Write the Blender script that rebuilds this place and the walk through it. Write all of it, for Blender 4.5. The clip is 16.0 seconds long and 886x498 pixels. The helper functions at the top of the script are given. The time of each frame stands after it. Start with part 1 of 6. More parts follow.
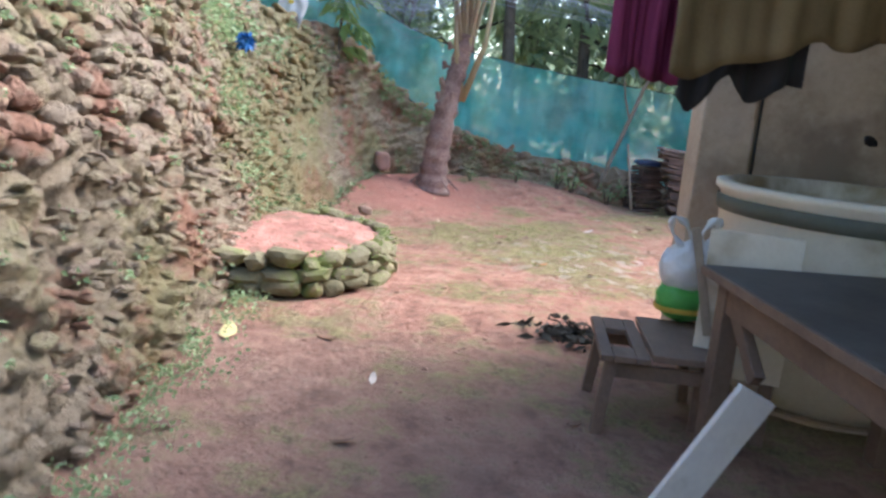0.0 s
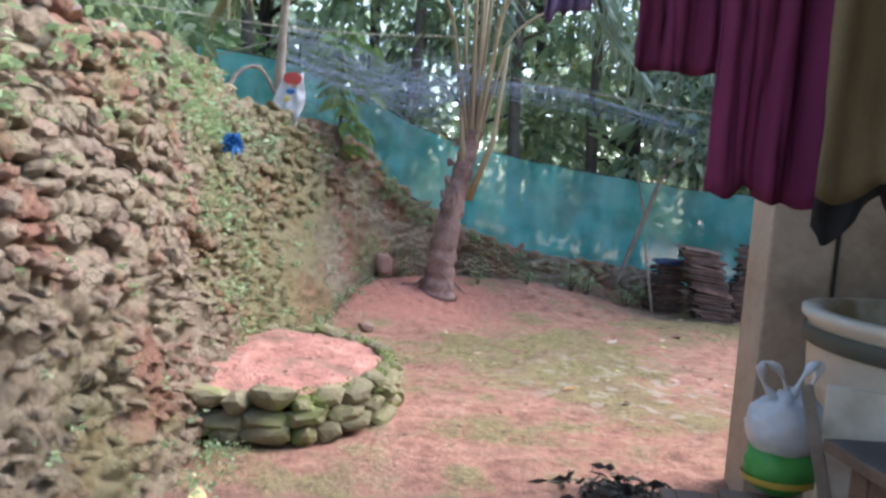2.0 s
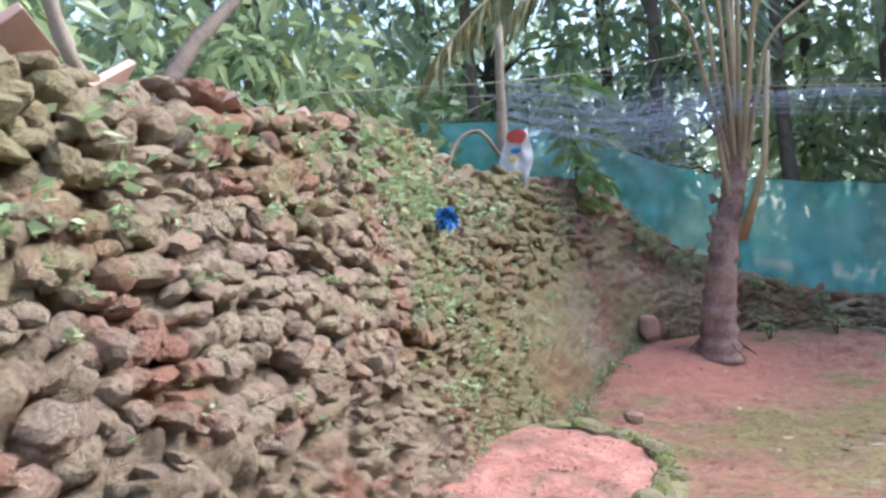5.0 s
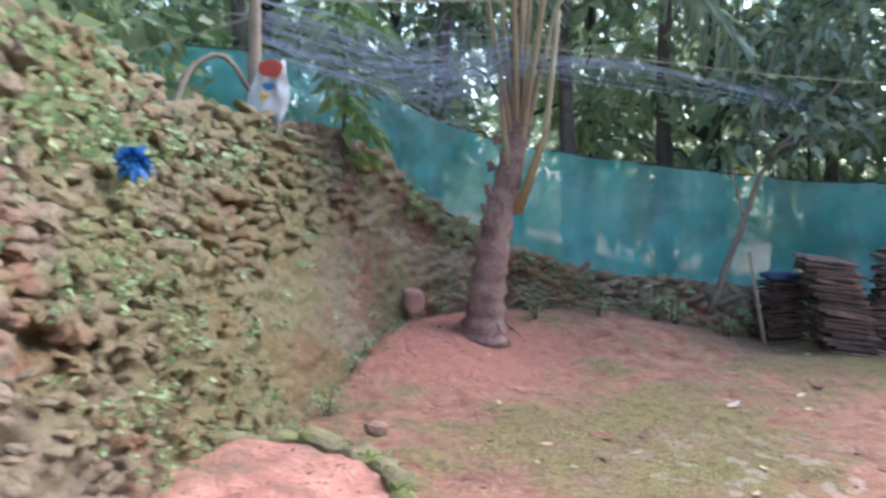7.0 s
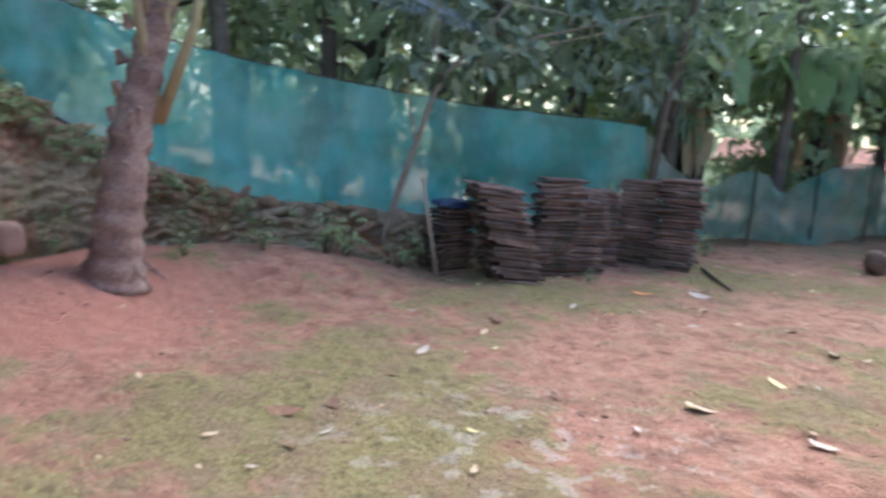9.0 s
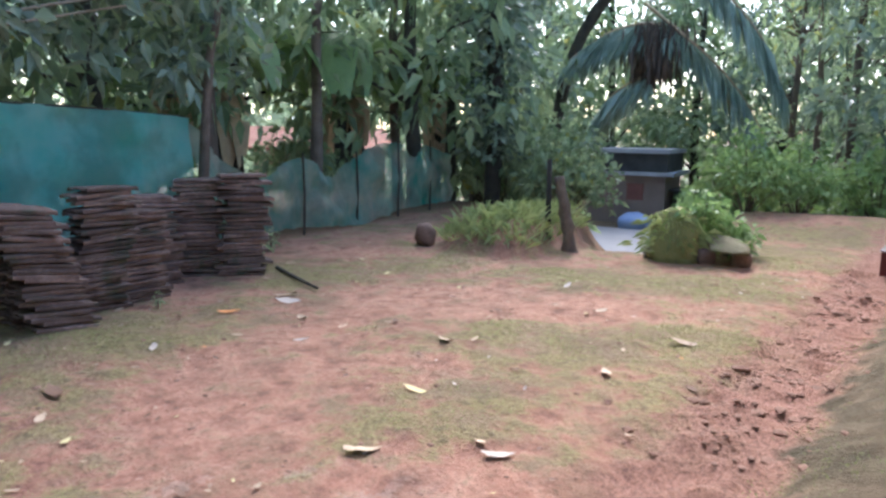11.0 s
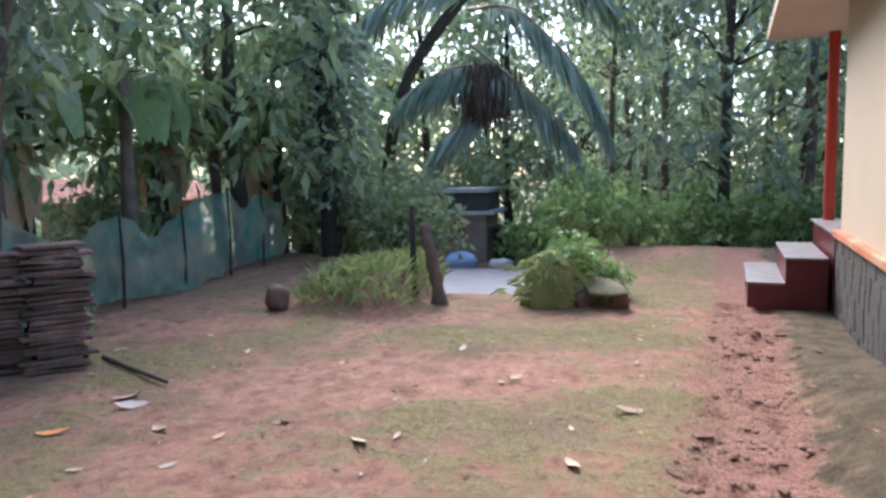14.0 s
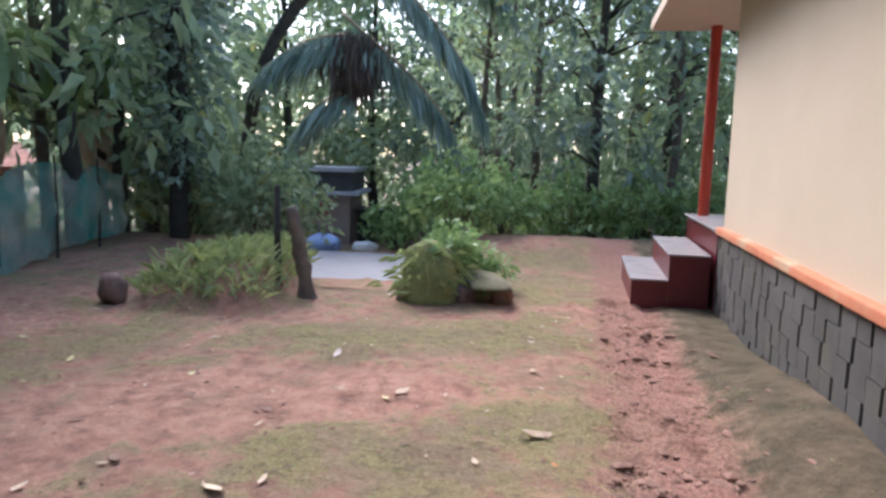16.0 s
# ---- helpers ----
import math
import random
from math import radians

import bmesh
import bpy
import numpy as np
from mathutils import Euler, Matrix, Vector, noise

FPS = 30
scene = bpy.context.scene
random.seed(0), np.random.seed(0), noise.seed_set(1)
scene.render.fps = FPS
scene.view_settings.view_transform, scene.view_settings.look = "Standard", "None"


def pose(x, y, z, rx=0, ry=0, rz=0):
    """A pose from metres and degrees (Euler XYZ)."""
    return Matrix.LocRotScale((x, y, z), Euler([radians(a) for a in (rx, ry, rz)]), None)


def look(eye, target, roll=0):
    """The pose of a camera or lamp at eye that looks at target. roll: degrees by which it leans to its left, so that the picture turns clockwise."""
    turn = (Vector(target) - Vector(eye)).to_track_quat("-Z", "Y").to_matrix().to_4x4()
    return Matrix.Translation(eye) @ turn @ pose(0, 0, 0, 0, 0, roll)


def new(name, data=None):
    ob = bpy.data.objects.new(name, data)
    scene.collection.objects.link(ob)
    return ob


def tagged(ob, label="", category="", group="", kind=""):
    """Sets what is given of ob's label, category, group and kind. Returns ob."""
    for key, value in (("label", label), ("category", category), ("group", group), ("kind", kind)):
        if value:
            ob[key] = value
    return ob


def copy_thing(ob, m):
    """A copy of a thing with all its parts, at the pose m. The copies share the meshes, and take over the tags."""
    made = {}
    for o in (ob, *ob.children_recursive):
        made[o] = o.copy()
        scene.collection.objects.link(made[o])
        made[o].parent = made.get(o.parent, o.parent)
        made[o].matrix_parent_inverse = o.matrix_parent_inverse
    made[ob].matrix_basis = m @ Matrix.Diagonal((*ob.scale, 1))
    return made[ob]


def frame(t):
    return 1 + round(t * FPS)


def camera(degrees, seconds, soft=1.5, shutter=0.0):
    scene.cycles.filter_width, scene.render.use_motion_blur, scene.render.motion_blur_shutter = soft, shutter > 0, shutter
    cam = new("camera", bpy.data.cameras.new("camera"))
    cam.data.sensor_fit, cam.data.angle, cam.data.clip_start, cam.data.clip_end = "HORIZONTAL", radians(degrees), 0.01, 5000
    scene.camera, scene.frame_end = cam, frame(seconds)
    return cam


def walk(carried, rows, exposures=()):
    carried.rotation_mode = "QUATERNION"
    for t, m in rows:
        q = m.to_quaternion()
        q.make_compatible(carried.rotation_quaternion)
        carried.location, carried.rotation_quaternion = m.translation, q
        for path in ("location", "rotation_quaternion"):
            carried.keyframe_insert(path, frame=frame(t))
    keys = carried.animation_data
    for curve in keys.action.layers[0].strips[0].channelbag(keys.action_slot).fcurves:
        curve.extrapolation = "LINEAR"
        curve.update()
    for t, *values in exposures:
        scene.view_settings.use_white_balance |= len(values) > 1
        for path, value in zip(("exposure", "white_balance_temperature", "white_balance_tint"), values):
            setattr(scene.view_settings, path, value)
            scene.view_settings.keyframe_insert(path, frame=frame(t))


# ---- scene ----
cam = camera(62.4, 16.0, soft=2.7, shutter=0.4)
PATH = [
    (0, (0.315, -1.155, 1.276), (0.383, 0.801, 0.864), 4.9),
    (0.5, (0.28, -0.902, 1.309), (0.332, 1.055, 0.901), 5.6),
    (1, (0.289, -0.697, 1.285), (0.303, 1.265, 0.895), 6.5),
    (1.5, (0.276, -0.556, 1.32), (0.306, 1.421, 1.019), 6.9),
    (2, (0.228, -0.454, 1.36), (0.283, 1.537, 1.186), 4.2),
    (2.5, (0.171, -0.367, 1.369), (0.214, 1.629, 1.241), 0.8),
    (3, (0.145, -0.282, 1.383), (0.122, 1.715, 1.269), -0.8),
    (3.5, (0.197, -0.188, 1.384), (0.042, 1.803, 1.277), -1.7),
    (4, (0.236, -0.071, 1.404), (-0.093, 1.9, 1.312), -2.4),
    (4.2, (0.243, 0.0, 1.4), (-0.175, 1.954, 1.323), -2.7),
    (6.3, (0.214, 1.06, 1.45), (-0.517, 2.922, 1.465), -5.2),
    (6.5, (0.199, 1.121, 1.475), (-0.287, 3.06, 1.422), -3.0),
    (7, (0.293, 1.4, 1.443), (0.219, 3.391, 1.272), 0.5),
    (7.5, (0.345, 1.621, 1.393), (0.459, 3.6, 1.124), 3.6),
    (8, (0.38, 1.896, 1.38), (0.666, 3.848, 1.047), 4.9),
    (8.5, (0.337, 2.177, 1.336), (0.872, 4.066, 0.956), 5.3),
    (9, (0.329, 2.425, 1.36), (1.178, 4.202, 1.015), 4.0),
    (9.5, (0.488, 2.662, 1.331), (1.717, 4.209, 1.018), 2.6),
    (10, (0.57, 2.909, 1.328), (2.058, 4.203, 0.999), 2.0),
    (10.2, (0.58, 3.0, 1.324), (2.179, 4.152, 0.982), 1.9),
    (12.3, (0.932, 3.839, 1.386), (2.783, 4.554, 1.137), -0.5),
    (12.5, (0.969, 3.902, 1.392), (2.861, 4.505, 1.153), -0.8),
    (13, (0.981, 4.039, 1.42), (2.898, 4.545, 1.162), -1.4),
    (13.5, (1.067, 4.116, 1.403), (2.995, 4.576, 1.136), -1.6),
    (14, (1.239, 4.218, 1.38), (3.176, 4.67, 1.176), -1.1),
    (14.5, (1.405, 4.329, 1.376), (3.349, 4.725, 1.128), -0.2),
    (15, (1.578, 4.449, 1.384), (3.544, 4.713, 1.133), 0.6),
    (15.5, (1.741, 4.507, 1.396), (3.717, 4.671, 1.138), 1.2),
    (16, (1.92, 4.486, 1.383), (3.903, 4.556, 1.127), 1.6),
]
walk(cam, [(t, look(e, a, r)) for t, e, a, r in PATH], [(0, 2.25, 5950, 11), (2.0, 2.05, 5950, 13), (4.2, 2.02, 5900, 15), (9.0, 2.05, 5900, 11), (12.5, 1.98, 5900, 14), (16.0, 1.82, 5900, 17)])

# ---- world and sun: bright hazy overcast ----
world = bpy.data.worlds.new("sky")
scene.world = world
world.use_nodes = True
wn = world.node_tree
sky = wn.nodes.new("ShaderNodeTexSky")
sky.sky_type, sky.sun_disc = "NISHITA", False
sky.sun_elevation, sky.sun_rotation = radians(45), radians(62)
sky.air_density, sky.dust_density, sky.ozone_density = 1.0, 2.0, 1.0
wn.links.new(sky.outputs[0], wn.nodes["Background"].inputs[0])
wn.nodes["Background"].inputs[1].default_value = 0.15
sun = new("sun", bpy.data.lights.new("sun", "SUN"))
sun.data.energy, sun.data.angle, sun.data.color = 1.9, radians(45), (1.0, 0.97, 0.93)
sun.matrix_world = look((17, 9, 19), (0, 0, 0))

# ---- materials ----
def ramp(nt, fac, stops):
    r = nt.nodes.new("ShaderNodeValToRGB")
    while len(r.color_ramp.elements) < len(stops):
        r.color_ramp.elements.new(0.5)
    for e, (p, c) in zip(r.color_ramp.elements, stops):
        e.position, e.color = p, (*c, 1)
    nt.links.new(fac, r.inputs[0])
    return r.outputs[0]


def noise_tex(nt, vec, scale, detail=6.0, rough=0.6):
    n = nt.nodes.new("ShaderNodeTexNoise")
    n.inputs["Scale"].default_value, n.inputs["Detail"].default_value, n.inputs["Roughness"].default_value = scale, detail, rough
    nt.links.new(vec, n.inputs["Vector"])
    return n.outputs[0]


def mixed(nt, fac, a, b, kind="MIX"):
    m = nt.nodes.new("ShaderNodeMix")
    m.data_type, m.blend_type = "RGBA", kind
    for sock, v in ((m.inputs[0], fac), (m.inputs[6], a), (m.inputs[7], b)):
        if isinstance(v, (int, float)):
            sock.default_value = v
        elif isinstance(v, tuple):
            sock.default_value = (*v, 1)
        else:
            nt.links.new(v, sock)
    return m.outputs[2]


def calc(nt, op, a, b=None, clamp=False):
    m = nt.nodes.new("ShaderNodeMath")
    m.operation, m.use_clamp = op, clamp
    for sock, v in zip(m.inputs, (a, b)):
        if v is None:
            continue
        if isinstance(v, (int, float)):
            sock.default_value = v
        else:
            nt.links.new(v, sock)
    return m.outputs[0]


def step_between(nt, v, lo, hi):
    m = nt.nodes.new("ShaderNodeMapRange")
    m.interpolation_type = "SMOOTHSTEP"
    m.inputs[1].default_value, m.inputs[2].default_value = lo, hi
    nt.links.new(v, m.inputs[0])
    return m.outputs[0]


def base_mat(name, rough=0.8, metal=0.0):
    m = bpy.data.materials.new(name)
    m.use_nodes = True
    nt = m.node_tree
    p = nt.nodes["Principled BSDF"]
    p.inputs["Roughness"].default_value, p.inputs["Metallic"].default_value = rough, metal
    return m, nt, p


def position(nt):
    return nt.nodes.new("ShaderNodeNewGeometry").outputs["Position"]


def bumped(nt, p, height, strength=0.4, dist=0.02):
    b = nt.nodes.new("ShaderNodeBump")
    b.inputs["Strength"].default_value, b.inputs["Distance"].default_value = strength, dist
    nt.links.new(height, b.inputs["Height"])
    nt.links.new(b.outputs[0], p.inputs["Normal"])


def surface(name, stops, scale, rough=0.8, fine=40.0, bump=0.3, dist=0.01, metal=0.0, vary=0.25, stain=None):
    """Two scales of noise on a colour ramp, with bump and a slight shift from piece to piece."""
    m, nt, p = base_mat(name, rough, metal)
    pos = position(nt)
    big, small = noise_tex(nt, pos, scale), noise_tex(nt, pos, fine, 4, 0.7)
    f = calc(nt, "ADD", calc(nt, "MULTIPLY", big, 0.65), calc(nt, "MULTIPLY", small, 0.35))
    col = ramp(nt, f, stops)
    if stain:
        col = mixed(nt, step_between(nt, noise_tex(nt, pos, scale * 0.6 + 0.37, 5), 0.5, 0.68), col, stain)
    rnd = nt.nodes.new("ShaderNodeObjectInfo").outputs["Random"]
    shift = calc(nt, "ADD", calc(nt, "MULTIPLY", rnd, vary), 1 - vary / 2)
    hsv = nt.nodes.new("ShaderNodeHueSaturation")
    nt.links.new(shift, hsv.inputs["Value"])
    nt.links.new(col, hsv.inputs["Color"])
    nt.links.new(hsv.outputs[0], p.inputs["Base Color"])
    bumped(nt, p, f, bump, dist)
    return m


def leaf_mat(name, dark, light, rough=0.34, glow=0.48, odd=None):
    m, nt, p = base_mat(name, rough)
    rnd = nt.nodes.new("ShaderNodeNewGeometry").outputs["Random Per Island"]
    stops = [(0.0, dark), (0.75, light)]
    if odd:
        stops += [(0.965, light), (0.975, odd)]
    col = ramp(nt, rnd, stops)
    col = mixed(nt, 0.35, col, ramp(nt, noise_tex(nt, position(nt), 9.0), [(0.3, dark), (0.7, light)]))
    nt.links.new(col, p.inputs["Base Color"])
    tr = nt.nodes.new("ShaderNodeBsdfTranslucent")
    nt.links.new(col, tr.inputs[0])
    mx = nt.nodes.new("ShaderNodeMixShader")
    mx.inputs[0].default_value = glow
    nt.links.new(p.outputs[0], mx.inputs[1])
    nt.links.new(tr.outputs[0], mx.inputs[2])
    nt.links.new(mx.outputs[0], nt.nodes["Material Output"].inputs[0])
    return m


def net_mat(name, a, b, see):
    m, nt, p = base_mat(name, 0.6)
    pos = position(nt)
    n = noise_tex(nt, pos, 1.6, 4)
    col = ramp(nt, n, [(0.3, a), (0.7, b)])
    nt.links.new(col, p.inputs["Base Color"])
    tl = nt.nodes.new("ShaderNodeBsdfTranslucent")
    nt.links.new(col, tl.inputs[0])
    tp = nt.nodes.new("ShaderNodeBsdfTransparent")
    m1, m2 = nt.nodes.new("ShaderNodeMixShader"), nt.nodes.new("ShaderNodeMixShader")
    m1.inputs[0].default_value = 0.66
    nt.links.new(p.outputs[0], m1.inputs[1])
    nt.links.new(tl.outputs[0], m1.inputs[2])
    nt.links.new(calc(nt, "ADD", calc(nt, "MULTIPLY", step_between(nt, noise_tex(nt, pos, 1.3, 5), 0.38, 0.62), 0.3), see - 0.15), m2.inputs[0])
    nt.links.new(m1.outputs[0], m2.inputs[1])
    nt.links.new(tp.outputs[0], m2.inputs[2])
    nt.links.new(m2.outputs[0], nt.nodes["Material Output"].inputs[0])
    return m


def soil_mat():
    """Pink-red laterite soil with moss patches, a worn grey patch and a churned strip beside the house."""
    m, nt, p = base_mat("laterite_soil", 0.95)
    pos = position(nt)
    sep = nt.nodes.new("ShaderNodeSeparateXYZ")
    nt.links.new(pos, sep.inputs[0])
    X, Y = sep.outputs[0], sep.outputs[1]
    big, mid, small = noise_tex(nt, pos, 0.9, 6), noise_tex(nt, pos, 5.0, 7, 0.65), noise_tex(nt, pos, 45.0, 5, 0.75)
    soil = ramp(nt, mid, [(0.32, (0.2, 0.095, 0.065)), (0.43, (0.36, 0.17, 0.118)), (0.53, (0.46, 0.23, 0.16)), (0.68, (0.58, 0.34, 0.25))])
    soil = mixed(nt, calc(nt, "MULTIPLY", step_between(nt, small, 0.52, 0.7), 0.45), soil, (0.2, 0.1, 0.065))
    # trampled brown blotches
    blot = step_between(nt, noise_tex(nt, pos, 2.7, 8, 0.72), 0.5, 0.6)
    soil = mixed(nt, calc(nt, "MULTIPLY", blot, 0.45), soil, ramp(nt, small, [(0.35, (0.2, 0.11, 0.075)), (0.65, (0.4, 0.25, 0.18))]))
    # crumbs and lumps a hand wide
    lump = noise_tex(nt, pos, 14.0, 6, 0.72)
    soil = mixed(nt, calc(nt, "MULTIPLY", step_between(nt, lump, 0.52, 0.66), 0.6), soil, (0.15, 0.085, 0.055))
    soil = mixed(nt, calc(nt, "MULTIPLY", step_between(nt, lump, 0.45, 0.34), 0.4), soil, (0.62, 0.4, 0.3))
    # brown trodden earth beside the lean-to
    soil = mixed(nt, calc(nt, "MULTIPLY", step_between(nt, calc(nt, "ADD", Y, calc(nt, "MULTIPLY", big, 1.6)), 4.0, 2.6), 0.55), soil, ramp(nt, mid, [(0.35, (0.2, 0.13, 0.095)), (0.65, (0.38, 0.255, 0.19))]))
    # browner, drier earth to the east
    soil = mixed(nt, calc(nt, "MULTIPLY", step_between(nt, X, 1.8, 4.5), 0.42), soil, ramp(nt, mid, [(0.34, (0.24, 0.125, 0.078)), (0.5, (0.46, 0.25, 0.155)), (0.66, (0.6, 0.36, 0.23))]))
    # bright red earth round the palm
    dx, dy = calc(nt, "SUBTRACT", X, 0.15), calc(nt, "SUBTRACT", Y, 7.45)
    d = calc(nt, "SQRT", calc(nt, "ADD", calc(nt, "MULTIPLY", dx, dx), calc(nt, "MULTIPLY", dy, dy)))
    soil = mixed(nt, calc(nt, "MULTIPLY", step_between(nt, calc(nt, "ADD", d, calc(nt, "MULTIPLY", mid, 0.8)), 1.75, 0.9), 0.8), soil, (0.54, 0.23, 0.165))
    moss = ramp(nt, small, [(0.33, (0.1, 0.105, 0.032)), (0.5, (0.22, 0.215, 0.075)), (0.68, (0.35, 0.33, 0.14))])
    moss = mixed(nt, calc(nt, "MULTIPLY", step_between(nt, lump, 0.52, 0.62), 0.7), moss, (0.075, 0.065, 0.03))
    moss = mixed(nt, step_between(nt, noise_tex(nt, pos, 2.3, 5), 0.45, 0.62), moss, ramp(nt, small, [(0.3, (0.13, 0.105, 0.05)), (0.7, (0.32, 0.25, 0.14))]))
    cover = nt.nodes.new("ShaderNodeAttribute")
    cover.attribute_name = "moss"
    edge = calc(nt, "ADD", cover.outputs["Fac"], calc(nt, "ADD", calc(nt, "MULTIPLY", calc(nt, "SUBTRACT", mid, 0.5), 2.0), calc(nt, "MULTIPLY", calc(nt, "SUBTRACT", small, 0.5), 0.5)))
    patch = calc(nt, "MULTIPLY", step_between(nt, edge, 0.22, 0.66), 0.78)
    col = mixed(nt, patch, soil, moss)
    # fine dark grit and crumbs
    grit = noise_tex(nt, pos, 120.0, 3, 0.6)
    col = mixed(nt, calc(nt, "MULTIPLY", step_between(nt, calc(nt, "ADD", calc(nt, "MULTIPLY", grit, 0.6), calc(nt, "MULTIPLY", mid, 0.4)), 0.53, 0.62), 0.5), col, (0.15, 0.085, 0.055))
    # darker trodden brown earth in the open yard
    trod = calc(nt, "MULTIPLY", step_between(nt, noise_tex(nt, pos, 1.4, 7, 0.7), 0.5, 0.64), step_between(nt, X, 1.2, 2.6))
    col = mixed(nt, calc(nt, "MULTIPLY", trod, 0.55), col, ramp(nt, small, [(0.35, (0.12, 0.09, 0.05)), (0.65, (0.26, 0.19, 0.11))]))
    # pale lime-washed scatter on the worn patch
    dx, dy = calc(nt, "SUBTRACT", X, 1.9), calc(nt, "SUBTRACT", Y, 4.7)
    d = calc(nt, "SQRT", calc(nt, "ADD", calc(nt, "MULTIPLY", dx, dx), calc(nt, "MULTIPLY", dy, dy)))
    pale = calc(nt, "MULTIPLY", step_between(nt, d, 1.3, 0.5), step_between(nt, noise_tex(nt, pos, 6.0, 5, 0.6), 0.55, 0.59))
    col = mixed(nt, calc(nt, "MULTIPLY", pale, 0.36), col, (0.58, 0.52, 0.46))
    # damp churned strip along the house drip line
    off = calc(nt, "SUBTRACT", Y, calc(nt, "ADD", calc(nt, "MULTIPLY", X, -0.149), 4.27))
    off = calc(nt, "ABSOLUTE", calc(nt, "ADD", off, calc(nt, "MULTIPLY", calc(nt, "SUBTRACT", mid, 0.5), 0.5)))
    strip = calc(nt, "MULTIPLY", step_between(nt, off, 0.42, 0.2), step_between(nt, X, 2.4, 3.4))
    col = mixed(nt, calc(nt, "MULTIPLY", strip, 0.85), col, ramp(nt, small, [(0.35, (0.14, 0.07, 0.05)), (0.55, (0.36, 0.18, 0.13)), (0.75, (0.5, 0.28, 0.21))]))
    # green growth against the plinth, darkened further for the dimness under the eaves
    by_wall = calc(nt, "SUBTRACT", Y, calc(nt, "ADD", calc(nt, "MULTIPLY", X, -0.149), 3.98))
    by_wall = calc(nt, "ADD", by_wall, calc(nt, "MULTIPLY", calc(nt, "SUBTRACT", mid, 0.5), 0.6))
    dim_algae = calc(nt, "MULTIPLY", step_between(nt, by_wall, 0.1, -0.1), step_between(nt, X, 2.2, 3.2))
    col = mixed(nt, calc(nt, "MULTIPLY", dim_algae, 0.88), col, ramp(nt, mid, [(0.35, (0.045, 0.045, 0.018)), (0.5, (0.085, 0.072, 0.036)), (0.68, (0.15, 0.11, 0.065))]))
    # forest floor outside the yard: litter
    lane = calc(nt, "ABSOLUTE", calc(nt, "SUBTRACT", Y, calc(nt, "ADD", calc(nt, "MULTIPLY", X, 0.14), 4.25)))
    wild = calc(nt, "MAXIMUM", step_between(nt, Y, 9.2, 9.8), calc(nt, "MULTIPLY", step_between(nt, X, 13.2, 14.4), step_between(nt, lane, 0.9, 1.5)))
    litter = ramp(nt, small, [(0.3, (0.07, 0.05, 0.03)), (0.7, (0.2, 0.14, 0.08))])
    col = mixed(nt, calc(nt, "MULTIPLY", wild, 0.85), col, litter)
    nt.links.new(col, p.inputs["Base Color"])
    bumped(nt, p, calc(nt, "ADD", calc(nt, "MULTIPLY", mid, 0.6), calc(nt, "ADD", calc(nt, "MULTIPLY", lump, 0.7), calc(nt, "MULTIPLY", small, 0.3))), 1.0, 0.06)
    return m


def wall_mat():
    """Weathered laterite rubble with earth, moss and bare red scars."""
    m, nt, p = base_mat("laterite_rubble", 0.95)
    pos = position(nt)
    sep = nt.nodes.new("ShaderNodeSeparateXYZ")
    nt.links.new(pos, sep.inputs[0])
    big, mid, small = noise_tex(nt, pos, 1.3, 6), noise_tex(nt, pos, 7.0, 8, 0.68), noise_tex(nt, pos, 38.0, 6, 0.75)
    col = ramp(nt, mid, [(0.28, (0.24, 0.17, 0.13)), (0.5, (0.49, 0.375, 0.28)), (0.75, (0.66, 0.53, 0.42))])
    rnd = calc(nt, "FRACT", calc(nt, "ADD", nt.nodes.new("ShaderNodeObjectInfo").outputs["Random"], nt.nodes.new("ShaderNodeNewGeometry").outputs["Random Per Island"]))
    tone = ramp(nt, rnd, [(0.0, (0.3, 0.21, 0.15)), (0.4, (0.44, 0.34, 0.235)), (0.75, (0.42, 0.37, 0.21)), (1.0, (0.54, 0.33, 0.24))])
    col = mixed(nt, 0.5, col, tone)
    red = step_between(nt, calc(nt, "ADD", calc(nt, "ADD", noise_tex(nt, pos, 2.1, 4), 0.02), calc(nt, "MULTIPLY", step_between(nt, sep.outputs[1], 5.2, 6.2), 0.035)), 0.53, 0.65)
    col = mixed(nt, calc(nt, "MULTIPLY", red, 0.78), col, (0.44, 0.2, 0.13))
    moss = ramp(nt, small, [(0.3, (0.22, 0.2, 0.075)), (0.7, (0.47, 0.43, 0.19))])
    wet = calc(nt, "ADD", calc(nt, "MULTIPLY", calc(nt, "MULTIPLY", step_between(nt, sep.outputs[1], 3.1, 4.3), step_between(nt, sep.outputs[1], 7.6, 6.0)), 0.1), calc(nt, "ADD", calc(nt, "MULTIPLY", big, 0.65), calc(nt, "MULTIPLY", mid, 0.35)))
    col = mixed(nt, calc(nt, "MULTIPLY", step_between(nt, wet, 0.47, 0.63), 0.7), col, moss)
    col = mixed(nt, calc(nt, "MULTIPLY", step_between(nt, small, 0.55, 0.68), 0.55), col, (0.11, 0.08, 0.058))
    nt.links.new(col, p.inputs["Base Color"])
    bumped(nt, p, calc(nt, "ADD", mid, calc(nt, "ADD", calc(nt, "MULTIPLY", small, 0.8), calc(nt, "MULTIPLY", noise_tex(nt, pos, 85.0, 4, 0.7), 0.4))), 1.0, 0.06)
    return m


